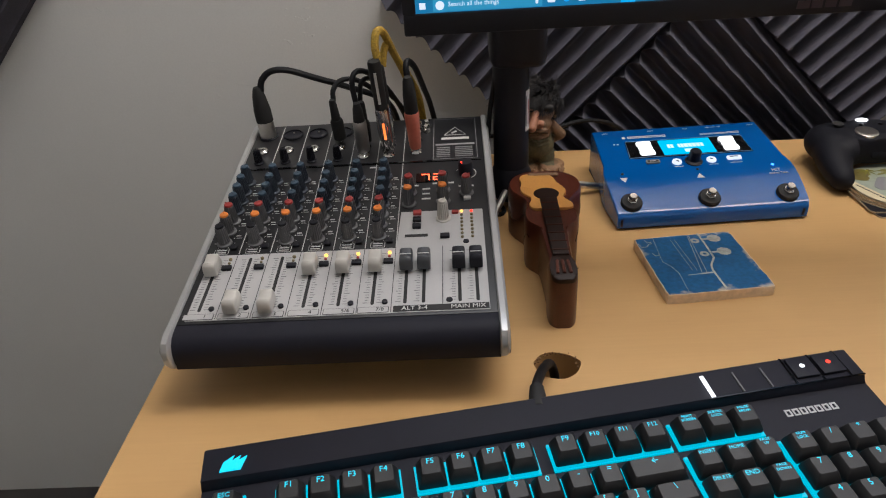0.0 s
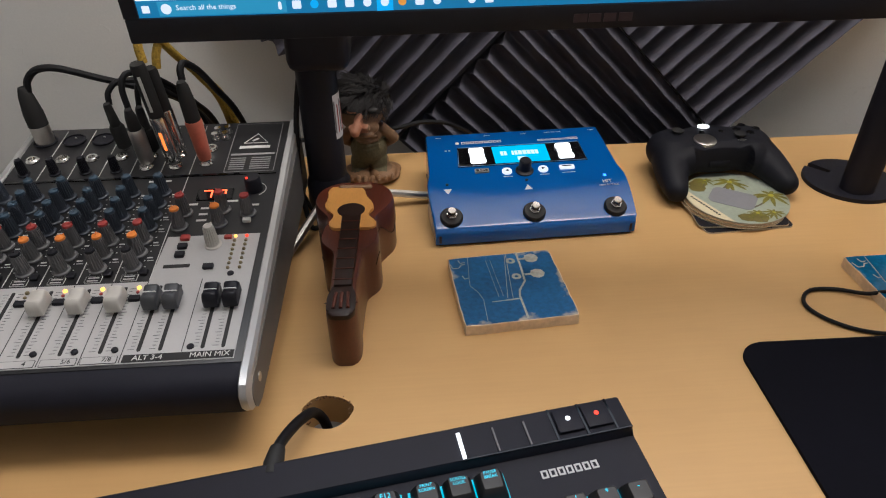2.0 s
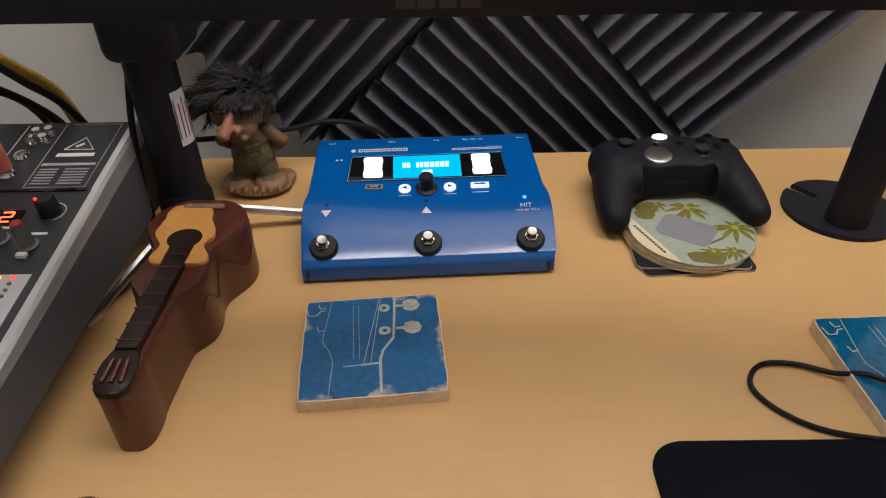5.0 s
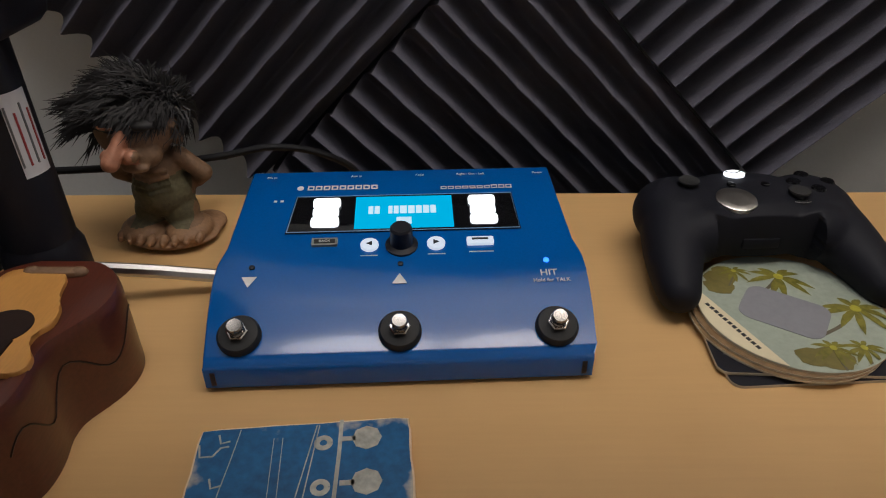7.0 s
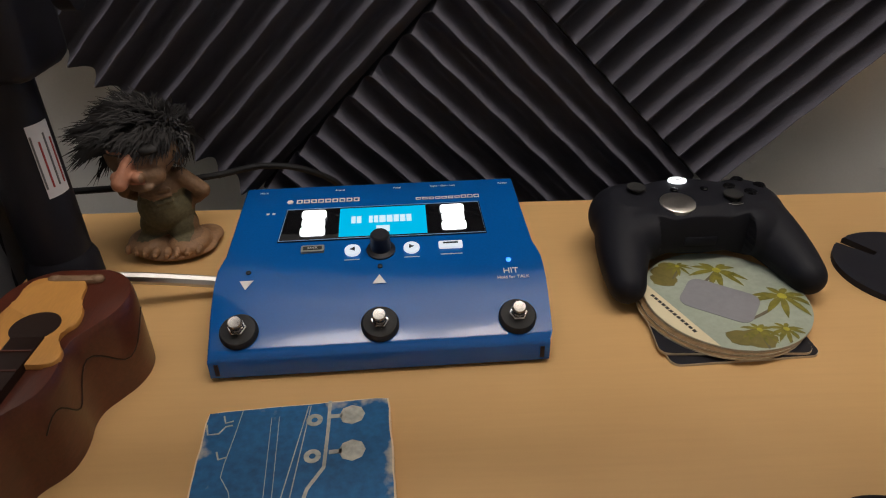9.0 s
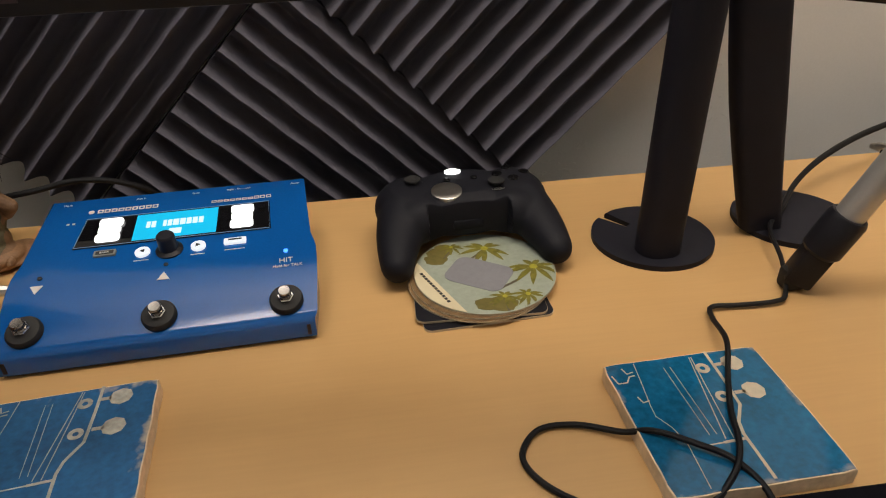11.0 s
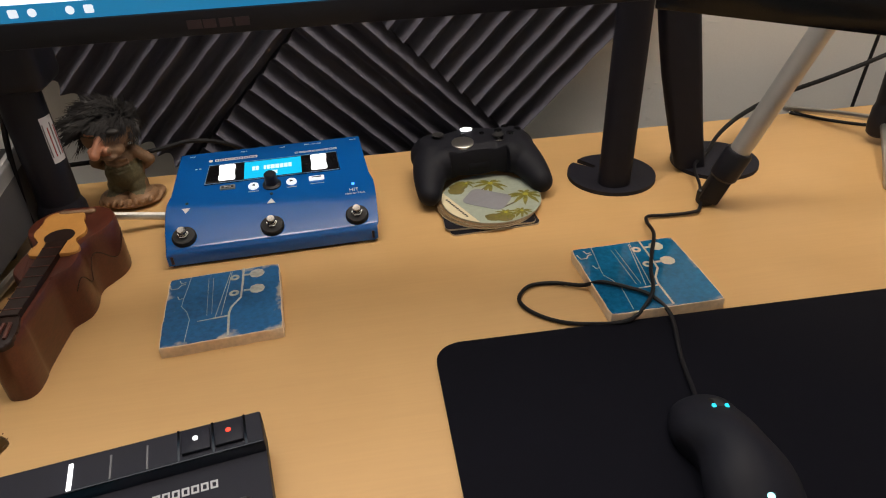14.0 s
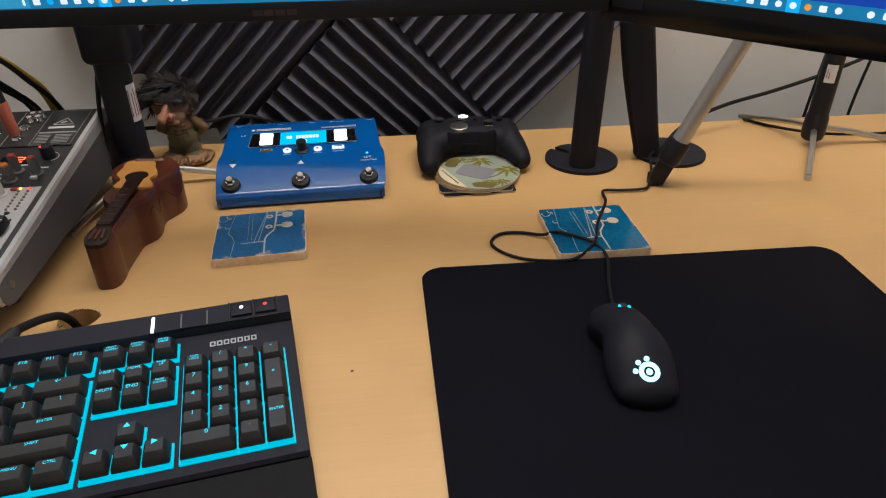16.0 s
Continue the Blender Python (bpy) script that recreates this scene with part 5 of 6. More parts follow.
    ball(bridge, (-0.012, 0.1870, H + 0.001), (0.0045, 0.0035, 0.003), 2)
    part("bridge", bridge, M_SKIN, e, "small carved bridge")
    # saw lines of the puzzle joints
    for s in (-1, 1):
        j = mk()
        idx = [k for k, (px, py) in enumerate(out) if px * s > 0 and 0.09 < py < 0.185]
        pts = []
        for i, k in enumerate(idx):
            px, py = out[k]
            pts.append((px + s * 0.0001, py, 0.030 + 0.008 * math.sin(i * 0.55)))
        tube(j, pts, 0.0005, 5)
        part("saw_joint", j, M_EBONY, e)
    return e


guitar_box()


# ---- troll figurine, one plain figure ----
def figurine():
    bm = mk()
    # broad bare feet on one slab, a row of toes at the front
    ball(bm, (0.002, -0.002, 0.0045), (0.0315, 0.0230, 0.0045), 3)
    ball(bm, (0.020, 0.010, 0.0050), (0.0140, 0.0150, 0.0050), 3)
    for s in (-1, 1):
        ball(bm, (s * 0.0150, -0.005, 0.0095), (0.0150, 0.0175, 0.0075), 3)
        ball(bm, (s * 0.0095, 0.001, 0.020), (0.0115, 0.0120, 0.014), 3)
        # arms bent, hands held behind the hips
        for k in range(6):
            ball(bm, (s * (0.0155 + 0.0024 * k), 0.002 + 0.0006 * k, 0.0590 - 0.0026 * k), 0.0062, 2)
        for k in range(5):
            ball(bm, (s * (0.0278 - 0.0022 * k), 0.005 + 0.0018 * k, 0.0450 - 0.0020 * k), 0.0056, 2)
    ball(bm, (0, 0.003, 0.034), (0.0200, 0.0180, 0.019), 3)
    ball(bm, (0, 0.003, 0.050), (0.0165, 0.0150, 0.017), 3)
    for k in range(4):
        tube(bm, [(-0.012, -0.0105 + 0.002 * k * 0.2, 0.0405 + 0.0042 * k), (0.0, -0.0148 + 0.0008 * k, 0.0385 + 0.0045 * k), (0.013, -0.0105, 0.0415 + 0.0042 * k)], 0.0013, 6)
    # heavy head bent forward to one side
    ball(bm, (-0.005, -0.004, 0.0800), (0.0235, 0.0215, 0.0215), 3)
    ball(bm, (-0.0010, -0.017, 0.0680), (0.0160, 0.0100, 0.0095), 3)
    for k in range(6):
        t = k / 5
        ball(bm, (-0.0030 - 0.0055 * t, -0.0220 - 0.0125 * t, 0.0840 - 0.0140 * t), (0.0032 + 0.0024 * t, 0.0046 + 0.0014 * t, 0.0046 + 0.0010 * t), 2)
    for s in (-1, 1):
        ball(bm, (-0.0045 + s * 0.0072, -0.0300, 0.0725), (0.0042, 0.0050, 0.0040), 2)
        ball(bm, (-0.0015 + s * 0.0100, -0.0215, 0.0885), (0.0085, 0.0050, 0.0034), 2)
        ball(bm, (-0.005 + s * 0.0240, 0.000, 0.0775), (0.0040, 0.0075, 0.0105), 2)
    ball(bm, (0.0010, -0.0255, 0.0630), (0.0090, 0.0040, 0.0030), 2)
    skin = remeshed(bm, 0.0011, 2)
    for f in skin.faces:
        c = f.calc_center_median()
        if c.z < 0.0150:
            f.material_index = 4
        elif c.y < -0.0250 and 0.0660 < c.z < 0.089 and abs(c.x + 0.0070) < 0.0115:
            f.material_index = 1
        # brow and forehead in the hair colour: eyebrows plus painted shade under the fringe
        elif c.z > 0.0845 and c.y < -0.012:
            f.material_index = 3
        elif c.z > 0.058 or abs(c.x) > 0.0195:
            f.material_index = 0
        else:
            f.material_index = 2 if c.z < 0.046 + 0.25 * abs(c.x) else 0
        f.smooth = True
    # knuckly toes along the front, pale at the tips
    for s in (-1, 1):
        for k in range(4):
            x = s * 0.0148 + (k - 1.5) * 0.0071
            ball(skin, (x, -0.0215 + 0.0034 * (abs(x) / 0.02) ** 2, 0.0092), (0.0029, 0.0046, 0.0040), 2)
            ball(skin, (x, -0.0252 + 0.0034 * (abs(x) / 0.02) ** 2, 0.0085), (0.0019, 0.0016, 0.0022), 2)
    skin.faces.ensure_lookup_table()
    for f in skin.faces:
        if f.calc_center_median().z < 0.0150:
            f.material_index = 4
            f.smooth = True
    start = len(skin.faces)
    # wild hair falling over the brow, one shock of fine strands
    rnd = random.Random(21)
    ball(skin, (-0.005, 0.004, 0.0900), (0.0255, 0.0228, 0.0165), 3)
    for k in range(190):
        th, up = rnd.uniform(0, 2 * math.pi), rnd.uniform(-0.5, 1.0)
        flat = math.sqrt(1 - up * up)
        way = Vector((flat * math.cos(th), flat * math.sin(th), up))
        if way.y < -0.25 and way.z < 0.10 and way.x > -0.60:
            continue
        swept = Vector((-0.50, rnd.uniform(-0.25, 0.25), rnd.uniform(-0.25, 0.15) - 0.30 * max(0.0, up)))
        d = (way * 0.8 + swept + Vector((0, -0.25 if way.y < 0 else 0.0, 0))).normalized()
        long = rnd.uniform(0.010, 0.019) + 0.012 * max(0.0, -way.x) * rnd.random() - 0.003 * max(0.0, way.x)
        fall = Vector((-0.25, 0, -1)) * rnd.uniform(0.002, 0.012) * (1.1 - max(0.0, way.z))
        centre = Vector((-0.005 + way.x * 0.0240, 0.004 + way.y * 0.0210, 0.0885 + way.z * 0.0165))
        tip = centre + d * long + fall
        for j in range(24):
            root = centre + Vector((rnd.uniform(-1, 1), rnd.uniform(-1, 1), rnd.uniform(-1, 1))) * 0.0042
            loose = Vector((rnd.uniform(-1, 1), rnd.uniform(-1, 1), rnd.uniform(-1, 1))) * rnd.choice((0.0016, 0.0028, 0.0060))
            end = root.lerp(tip, rnd.uniform(0.75, 1.06)) + loose
            mid = root.lerp(end, 0.5) + way * 0.0022 - fall * 0.25
            tube(skin, [root, mid, end], 0.001, 3, [0.0007, 0.0005, 0.0001])
    skin.faces.ensure_lookup_table()
    for f in skin.faces[start:]:
        f.material_index = 3
    me = mesh_of("troll_figurine", skin, (M_SKIN, M_NOSE, M_MOSS, M_HAIR_SHADE, M_FOOT), 80)
    ob = new("troll_figurine", me)
    ob.matrix_basis = pose(-0.080, 0.283, D + 0.0003, 0, 0, -3) @ Matrix.Diagonal((1.03, 1.03, 1.03, 1))
    tagged(ob, "painted clay troll figurine with wild dark hair", "figurine")


figurine()


# ---- game controller ----
from mathutils.bvhtree import BVHTree


def controller():
    e = thing("game_controller", pose(0.3025, 0.243, D, 0, 0, 2), "matt black game controller with silver pad and white logo", "game controller")
    bm = mk()
    ball(bm, (0, 0.012, 0.030), (0.060, 0.034, 0.0215), 3)
    ball(bm, (0, 0.024, 0.034), (0.048, 0.024, 0.0185), 3)
    for s in (-1, 1):
        ball(bm, (s * 0.041, 0.016, 0.030), (0.0300, 0.0335, 0.0225), 3)
        ball(bm, (s * 0.036, -0.006, 0.030), (0.0240, 0.0200, 0.0185), 3)
        for k in range(22):
            t = k / 21
            ball(bm, (s * (0.0465 + 0.0230 * t - 0.0090 * t * t), 0.006 - 0.053 * t, 0.029 - 0.0125 * t), (0.0228 - 0.0100 * t, 0.023 - 0.009 * t, 0.0205 - 0.0075 * t), 3)
        ball(bm, (s * 0.040, 0.040, 0.030), (0.020, 0.013, 0.012), 2)
    skin = remeshed(bm, 0.0014, 18, 0.7)
    for v in skin.verts:
        v.co.z = max(0.0, v.co.z)
        if abs(v.co.x) < 0.032 and v.co.y < -0.012:
            v.co.y = -0.012 + (v.co.y + 0.012) * 0.2
        if v.co.z > 0.0485:
            v.co.z = 0.0485 + (v.co.z - 0.0485) * 0.4
    tree = BVHTree.FromBMesh(skin)

    def up(x, y):
        return tree.ray_cast(Vector((x, y, 0.2)), Vector((0, 0, -1)))[0].z

    part("shell", mesh_of("shell", skin, M_SHELL, 70), None, e, "soft black shell with two grips")
    lg = part("logo_button", prism(mk(), [(0.0068 * math.cos(a), 0.0052 * math.sin(a)) for a in (2 * math.pi * k / 24 for k in range(24))], 0, 0.0016, 0.0004), M_WHITELED, e, "white lit round logo button", pose(-0.004, 0.0315, up(-0.004, 0.0315) + 0.0004, -3, 0, 0))
    cross = mk()
    strip(cross, [(-0.005, 0.0025), (0, -0.0008), (0.005, 0.0025)], 0.0009, 0.0016, 0.0018)
    part("logo_mark", cross, M_DARKINK, lg)
    part("round_pad", lathe(mk(), ((0.0124, -0.004), (0.0124, 0.0010), (0.0116, 0.0015), (0.0060, 0.0013), (0.0010, 0.0012)), 36), M_STEEL, e, "polished metal round direction pad", pose(-0.014, 0.0020, up(-0.014, 0.002) - 0.0010, 6, 0, 0))
    for x, y in ((-0.0385, 0.0195), (0.0265, 0.0055)):
        st = part("thumbstick", lathe(mk(), ((0.0125, -0.006), (0.0125, 0.0004), (0.0105, 0.0012), (0.0060, 0.0004), (0.0042, 0.006), (0.0085, 0.0088), (0.0092, 0.0105), (0.0088, 0.0118), (0.0060, 0.0108)), 30), M_RUBBER, e, m=pose(x, y, up(x, y) - 0.0012) @ Matrix.Diagonal((0.72, 0.72, 0.42, 1)))
        part("metal_ring", lathe(mk(), ((0.0108, 0.0008), (0.0118, 0.0014), (0.0120, 0.0010)), 30), M_STEEL, st)
    for x, y in ((0.042, 0.0115), (0.0535, 0.0225), (0.042, 0.0330), (0.0315, 0.0225)):
        part("face_button", lathe(mk(), ((0.0048, -0.002), (0.0048, 0.0030), (0.0040, 0.0040), (0.0015, 0.0043)), 20), M_GLOSS, e, m=pose(x, y, up(x, y) - 0.0032))
    for x in (-0.011, 0.011):
        part("menu_button", lathe(mk(), ((0.0028, -0.002), (0.0028, 0.0016), (0.0020, 0.0020)), 16), M_GLOSS, e, m=pose(x, 0.0185, up(x, 0.0185) - 0.0006))
    for s in (-1, 1):
        bp = mk()
        box(bp, s * 0.036 - 0.014, s * 0.036 + 0.014, 0.040, 0.052, 0.024, 0.036, 0.004, 3)
        part("bumper", bp, M_GLOSS, e)
    part("jack_plate", box(mk(), -0.012, 0.012, -0.0150, -0.012, 0.022, 0.030, 0.002), M_SHELL, e)
    return e


controller()


# ---- beer mats in front of the controller ----
def palm(bm_trunk, bm_leaf, bm_core, x, y, bend, size, rnd, z):
    strip(bm_trunk, smooth_line([(x + bend, y - size * 1.5, 0), (x + bend * 0.4, y - size * 0.8, 0), (x, y, 0)], 5), 0.0012 * size / 0.012, z, z + 0.0001)
    for k in range(9):
        a = 2 * math.pi * k / 9 + rnd.uniform(-0.2, 0.2)
        way = Vector((math.cos(a), math.sin(a) * 0.8, 0))
        side = Vector((-math.sin(a), math.cos(a), 0)) * size * 0.12
        c = Vector((x, y, z + 0.00015 + 0.000004 * k))
        rib = [c + way * size * t + Vector((0, -0.34 * size * t * t, 0)) for t in (0.05, 0.3, 0.55, 0.8, 1.0)]
        over = [bm_leaf.verts.new(p + side * w) for p, w in zip(rib, (0.2, 0.9, 1.0, 0.6, 0.0))]
        under = [bm_leaf.verts.new(p - side * w) for p, w in zip(rib[:-1], (0.2, 0.7, 0.9, 0.6))]
        bm_leaf.faces.new(over + under[::-1])
    prism(bm_core, circle(size * 0.15, 9, x, y), z, z + 0.0002)


def mats():
    for x, y, turn, z, label in ((0.3005, 0.1640, 3.0, 0.0, "black square drinks mat with rounded corners lying underneath"), (0.2985, 0.1680, -2.5, 0.0022, "black square drinks mat with a pale edge")):
        e = thing("square_coaster", pose(x, y, D + z, 0, 0, turn), label, "coaster", "coasters by the controller")
        part("board", prism(mk(), rounded(0.092, 0.060, 0.006), 0, 0.0016), M_CARD, e, "pale pulp core")
        part("face", prism(mk(), rounded(0.0915, 0.0595, 0.006), 0.0016, 0.0019), M_BLACK, e, "black printed face")
        lines = mk()
        for k in range(2):
            strip(lines, [(-0.040, -0.012 - 0.004 * k), (-0.031, -0.012 - 0.004 * k)], 0.0010, 0.0019, 0.0021)
        part("small_print", lines, M_GREY, e)
    rnd = random.Random(8)
    base = D + 0.0042
    for k, (x, y, turn) in enumerate(((0.3022, 0.1832, 20), (0.3042, 0.1848, 140))):
        e = thing("round_coaster", pose(x, y, base + 0.0015 * k, 0, 0, turn), "round pulp-board beer mat in a stack", "coaster", "coasters by the controller")
        part("board", prism(mk(), circle(0.0525, 48), 0, 0.0011), M_CARD, e)
        part("face", prism(mk(), circle(0.0523, 48), 0.0011, 0.0013), mat("brown_print", (0.20, 0.12, 0.05), 0.6, var=0.4, scale=40), e)
    e = thing("round_coaster", pose(0.3075, 0.1868, base + 0.0031, 0.6, 0, -14), "round beer mat printed with palm trees and a grey shape", "coaster", "coasters by the controller")
    part("board", prism(mk(), circle(0.0525, 64), 0, 0.0015), M_CARD, e)
    part("face", prism(mk(), circle(0.0524, 64), 0.0015, 0.0017), mat("pale_sky_print", (0.33, 0.37, 0.30), 0.34, var=0.14, scale=12), e, "pale green-blue printed sky")
    z = 0.0017
    R = 0.0523
    seg = [(R * math.cos(a), R * math.sin(a)) for a in (radians(172 + 88 * k / 20) for k in range(21))]
    part("cream_segment", prism(mk(), seg, z + 0.0003, z + 0.0005), mat("cream_print", (0.68, 0.60, 0.40), 0.5, var=0.05), e, "cream segment with a plain line of print")
    word = mk()
    mid = Vector(seg[0]) * 0.5 + Vector(seg[-1]) * 0.5
    way = (Vector(seg[-1]) - Vector(seg[0])).normalized()
    for k in range(12):
        q = mid + way * (-0.022 + 0.0036 * k) + mid.normalized() * (0.0045)
        strip(word, [tuple(q), tuple(q + way * 0.0026)], 0.0022, z + 0.0005, z + 0.0006)
    part("print_bars", word, M_DARKINK, e)
    def keep_in(bm):
        for v in bm.verts:
            r = math.hypot(v.co.x, v.co.y)
            if r > 0.0515:
                v.co.x, v.co.y = v.co.x * 0.0515 / r, v.co.y * 0.0515 / r
        return bm

    olive = mat("olive_print", (0.15, 0.125, 0.03), 0.5, var=0.25, scale=60)
    for i, (a, rr, s) in enumerate(((150, 0.043, 0.010), (162, 0.040, 0.009), (290, 0.042, 0.011), (276, 0.041, 0.009), (140, 0.046, 0.006))):
        zz = z + 0.00002 * i
        part("bush", keep_in(prism(mk(), [(rr * math.cos(radians(a)) + s * math.cos(t) * (1 + 0.15 * math.sin(5 * t)), rr * math.sin(radians(a)) + s * 0.8 * math.sin(t)) for t in (2 * math.pi * k / 14 for k in range(14))], zz, zz + 0.0001)), olive, e)
    shape = mk()
    c, s = math.cos(radians(-20)), math.sin(radians(-20))
    outline = rounded(0.046, 0.034, 0.008, 5)
    prism(shape, [(-0.004 + c * px - s * py, -0.004 + s * px + c * py) for px, py in outline], z + 0.0001, z + 0.0003)
    part("grey_shape", shape, mat("grey_print", (0.22, 0.22, 0.24), 0.5, var=0.08), e, "plain grey printed shape")
    trunk_ink, leaf_ink, heart_ink = mat("brown_trunk_print", (0.12, 0.10, 0.06), 0.5), mat("green_leaf_print", (0.17, 0.155, 0.018), 0.5, var=0.5, scale=90), mat("yellow_leaf_print", (0.36, 0.33, 0.03), 0.5, var=0.3, scale=90)
    for i, (x, y, bend, size) in enumerate(((-0.002, 0.031, -0.024, 0.020), (0.036, 0.008, -0.026, 0.021), (0.016, -0.031, 0.004, 0.013), (0.032, -0.027, 0.002, 0.013), (-0.028, 0.031, -0.004, 0.011))):
        tr, lf, co = mk(), mk(), mk()
        palm(tr, lf, co, x, y, bend, size, rnd, z + 0.0001 + 0.00002 * i)
        trunk = part("palm_trunk", keep_in(tr), trunk_ink, e)
        part("palm_crown", keep_in(lf), leaf_ink, trunk)
        part("palm_heart", co, heart_ink, trunk)


mats()


# ---- keyboard ----
def keyboard():
    e = thing("keyboard", pose(0.0935, -0.1055, D + 0.0355, 4.2, 0, 9.4), "black mechanical keyboard glowing cyan between the keys", "keyboard")
    W = 0.4455
    prof = [(0.0, 0.0), (0.0008, -0.010), (-0.004, -0.0255), (-0.160, -0.0235), (-0.166, -0.020), (-0.167, -0.0100), (-0.165, -0.0070), (-0.0262, -0.0070), (-0.0255, -0.0020), (-0.024, 0.0006), (-0.0015, 0.0012)]
    bm = mk()
    rows = [[bm.verts.new((x, y, z)) for y, z in prof] for x in (-W, 0.0)]
    n = len(prof)
    for k in range(n):
        bm.faces.new((rows[0][k], rows[1][k], rows[1][(k + 1) % n], rows[0][(k + 1) % n]))
    bm.faces.new(rows[0])
    bm.faces.new(rows[1][::-1])
    bmesh.ops.bevel(bm, geom=[ed for ed in bm.edges if abs(ed.verts[0].co.x - ed.verts[1].co.x) < 1e-6], offset=0.0012, segments=2, profile=0.5, affect="EDGES")
    deck = part("case", bm, M_MATT, e, "matt black case with a raised back bar")
    for x in (-0.40, -0.04):
        part("foot", box(mk(), x - 0.012, x + 0.012, -0.030, -0.012, -0.0335, -0.0245, 0.002), M_RUBBER, e)
    rest = mk()
    rprof = [(-0.1680, -0.0150), (-0.1690, -0.0095), (-0.185, -0.0080), (-0.215, -0.0120), (-0.232, -0.0165), (-0.234, -0.0183), (-0.168, -0.0230)]
    rws = [[rest.verts.new((x, y, z)) for y, z in rprof] for x in (-W, 0.0005)]
    for k in range(len(rprof)):
        rest.faces.new((rws[0][k], rws[1][k], rws[1][(k + 1) % len(rprof)], rws[0][(k + 1) % len(rprof)]))
    rest.faces.new(rws[0])
    rest.faces.new(rws[1][::-1])
    part("wrist_rest", rest, M_REST, e, "soft black wrist rest")
    part("white_light_bar", box(mk(), -0.1112, -0.1090, -0.0240, -0.0055, 0.0008, 0.0022), M_WHITELED, e, "lit white bar")
    for x in (-0.0885, -0.0680):
        part("indicator_bar", box(mk(), x, x + 0.0011, -0.0235, -0.0060, 0.0008, 0.0018), M_GREY, e)
    for x, led in ((-0.0395, M_WHITELED), (-0.0200, M_REDLED)):
        b = part("top_button", box(mk(), x - 0.0085, x + 0.0085, -0.0205, -0.0030, 0.0006, 0.0032, 0.0008), M_MATT, e)
        part("button_led", lathe(mk(), ((0.0016, 0.0032), (0.0016, 0.0036)), 12, Matrix.Translation((x, -0.0112, 0))), led, b)
    grooves = mk()
    for x in (-0.0497, -0.0296, -0.0103):
        box(grooves, x - 0.0007, x + 0.0007, -0.0240, -0.0006, 0.0008, 0.0014)
    box(grooves, -0.112, -0.0006, -0.0249, -0.0240, 0.0006, 0.0013)
    part("seam", grooves, M_GLOSS, e)
    mark = mk()
    for k in range(7):
        x = -0.0665 + 0.0054 * k
        hollow_bar(mark, x, x + 0.0043, -0.0430, -0.0375, 0.0011, -0.0072, -0.0066)
    part("maker_mark", mark, mat("dull_silver_print", (0.48, 0.48, 0.49), 0.5, 0.2, var=0.06, scale=80), e, "silver maker's mark as plain bars")
    sail = mk()
    for k in range(3):
        prism(sail, [(-0.4340 + 0.0045 * k, -0.0200), (-0.4300 + 0.0045 * k, -0.0200), (-0.4255 + 0.0040 * k, -0.0085 - 0.0008 * k), (-0.4320 + 0.0045 * k, -0.0130)], 0.0010, 0.0016)
    part("cyan_badge", sail, M_CYANKEY, e, "lit cyan badge")
    p = 0.01905
    RIGHT = -0.0090
    X0 = RIGHT - 22.5 * p
    rowy = [-0.0445, -0.0703, -0.0893, -0.1084, -0.1274, -0.1465]
    keys = []

    def run(row, x, items):
        for item in items:
            if isinstance(item, (int, float)):
                x += item
                continue
            words, w = item
            keys.append((words, x + w / 2, row, w, 1))
            x += w

    run(0, 0, [("ESC", 1), 1, ("F1", 1), ("F2", 1), ("F3", 1), ("F4", 1), 0.5, ("F5", 1), ("F6", 1), ("F7", 1), ("F8", 1), 0.5, ("F9", 1), ("F10", 1), ("F11", 1), ("F12", 1), 0.25, ("PRINT\nSCREEN", 1), ("SCROLL\nLOCK", 1), ("PAUSE\nBREAK", 1)])
    run(1, 0, [(c, 1) for c in "`1234567890-="] + [("\u2190", 2), 0.25, ("INSERT", 1), ("HOME", 1), ("PAGE\nUP", 1), 0.25, ("NUM\nLOCK", 1), ("/", 1), ("*", 1), ("-", 1)])
    run(2, 0, [("TAB", 1.5)] + [(c, 1) for c in "QWERTYUIOP[]"] + [("\\", 1.5), 0.25, ("DELETE", 1), ("END", 1), ("PAGE\nDOWN", 1), 0.25, ("7", 1), ("8", 1), ("9", 1)])
    run(3, 0, [("CAPS", 1.75)] + [(c, 1) for c in "ASDFGHJKL;'"] + [("ENTER", 2.25), 3.5, ("4", 1), ("5", 1), ("6", 1)])
    run(4, 0, [("SHIFT", 2.25)] + [(c, 1) for c in "ZXCVBNM,./"] + [("SHIFT", 2.75), 1.25, ("\u25b2", 1), 1.25, ("1", 1), ("2", 1), ("3", 1)])
    run(5, 0, [("CTRL", 1.25), ("WIN", 1.25), ("ALT", 1.25), ("", 6.25), ("ALT", 1.25), ("FN", 1.25), ("MENU", 1.25), ("CTRL", 1.25), 0.25, ("\u25c0", 1), ("\u25bc", 1), ("\u25b6", 1), 0.25, ("0", 2), (".", 1)])
    keys.append(("+", 22.0, 2, 1, 2))
    keys.append(("ENTER", 22.0, 4, 1, 2))
    shapes = {}

    def key_mesh(w, h):
        if (w, h) not in shapes:
            bm = mk()
            bw, bh = w * p - 0.0012, p * h - 0.0012
            rings = []
            for z, iw, ih, oy in ((0.0, 0, 0, 0), (0.003, 0.0004, 0.0004, 0), (0.0088, 0.0026, 0.0026, 0.0008), (0.0096, 0.0034, 0.0034, 0.0009)):
                rings.append([bm.verts.new((x, y + oy, z)) for x, y in rounded(bw - 2 * iw, bh - 2 * ih, 0.0012, 2)])
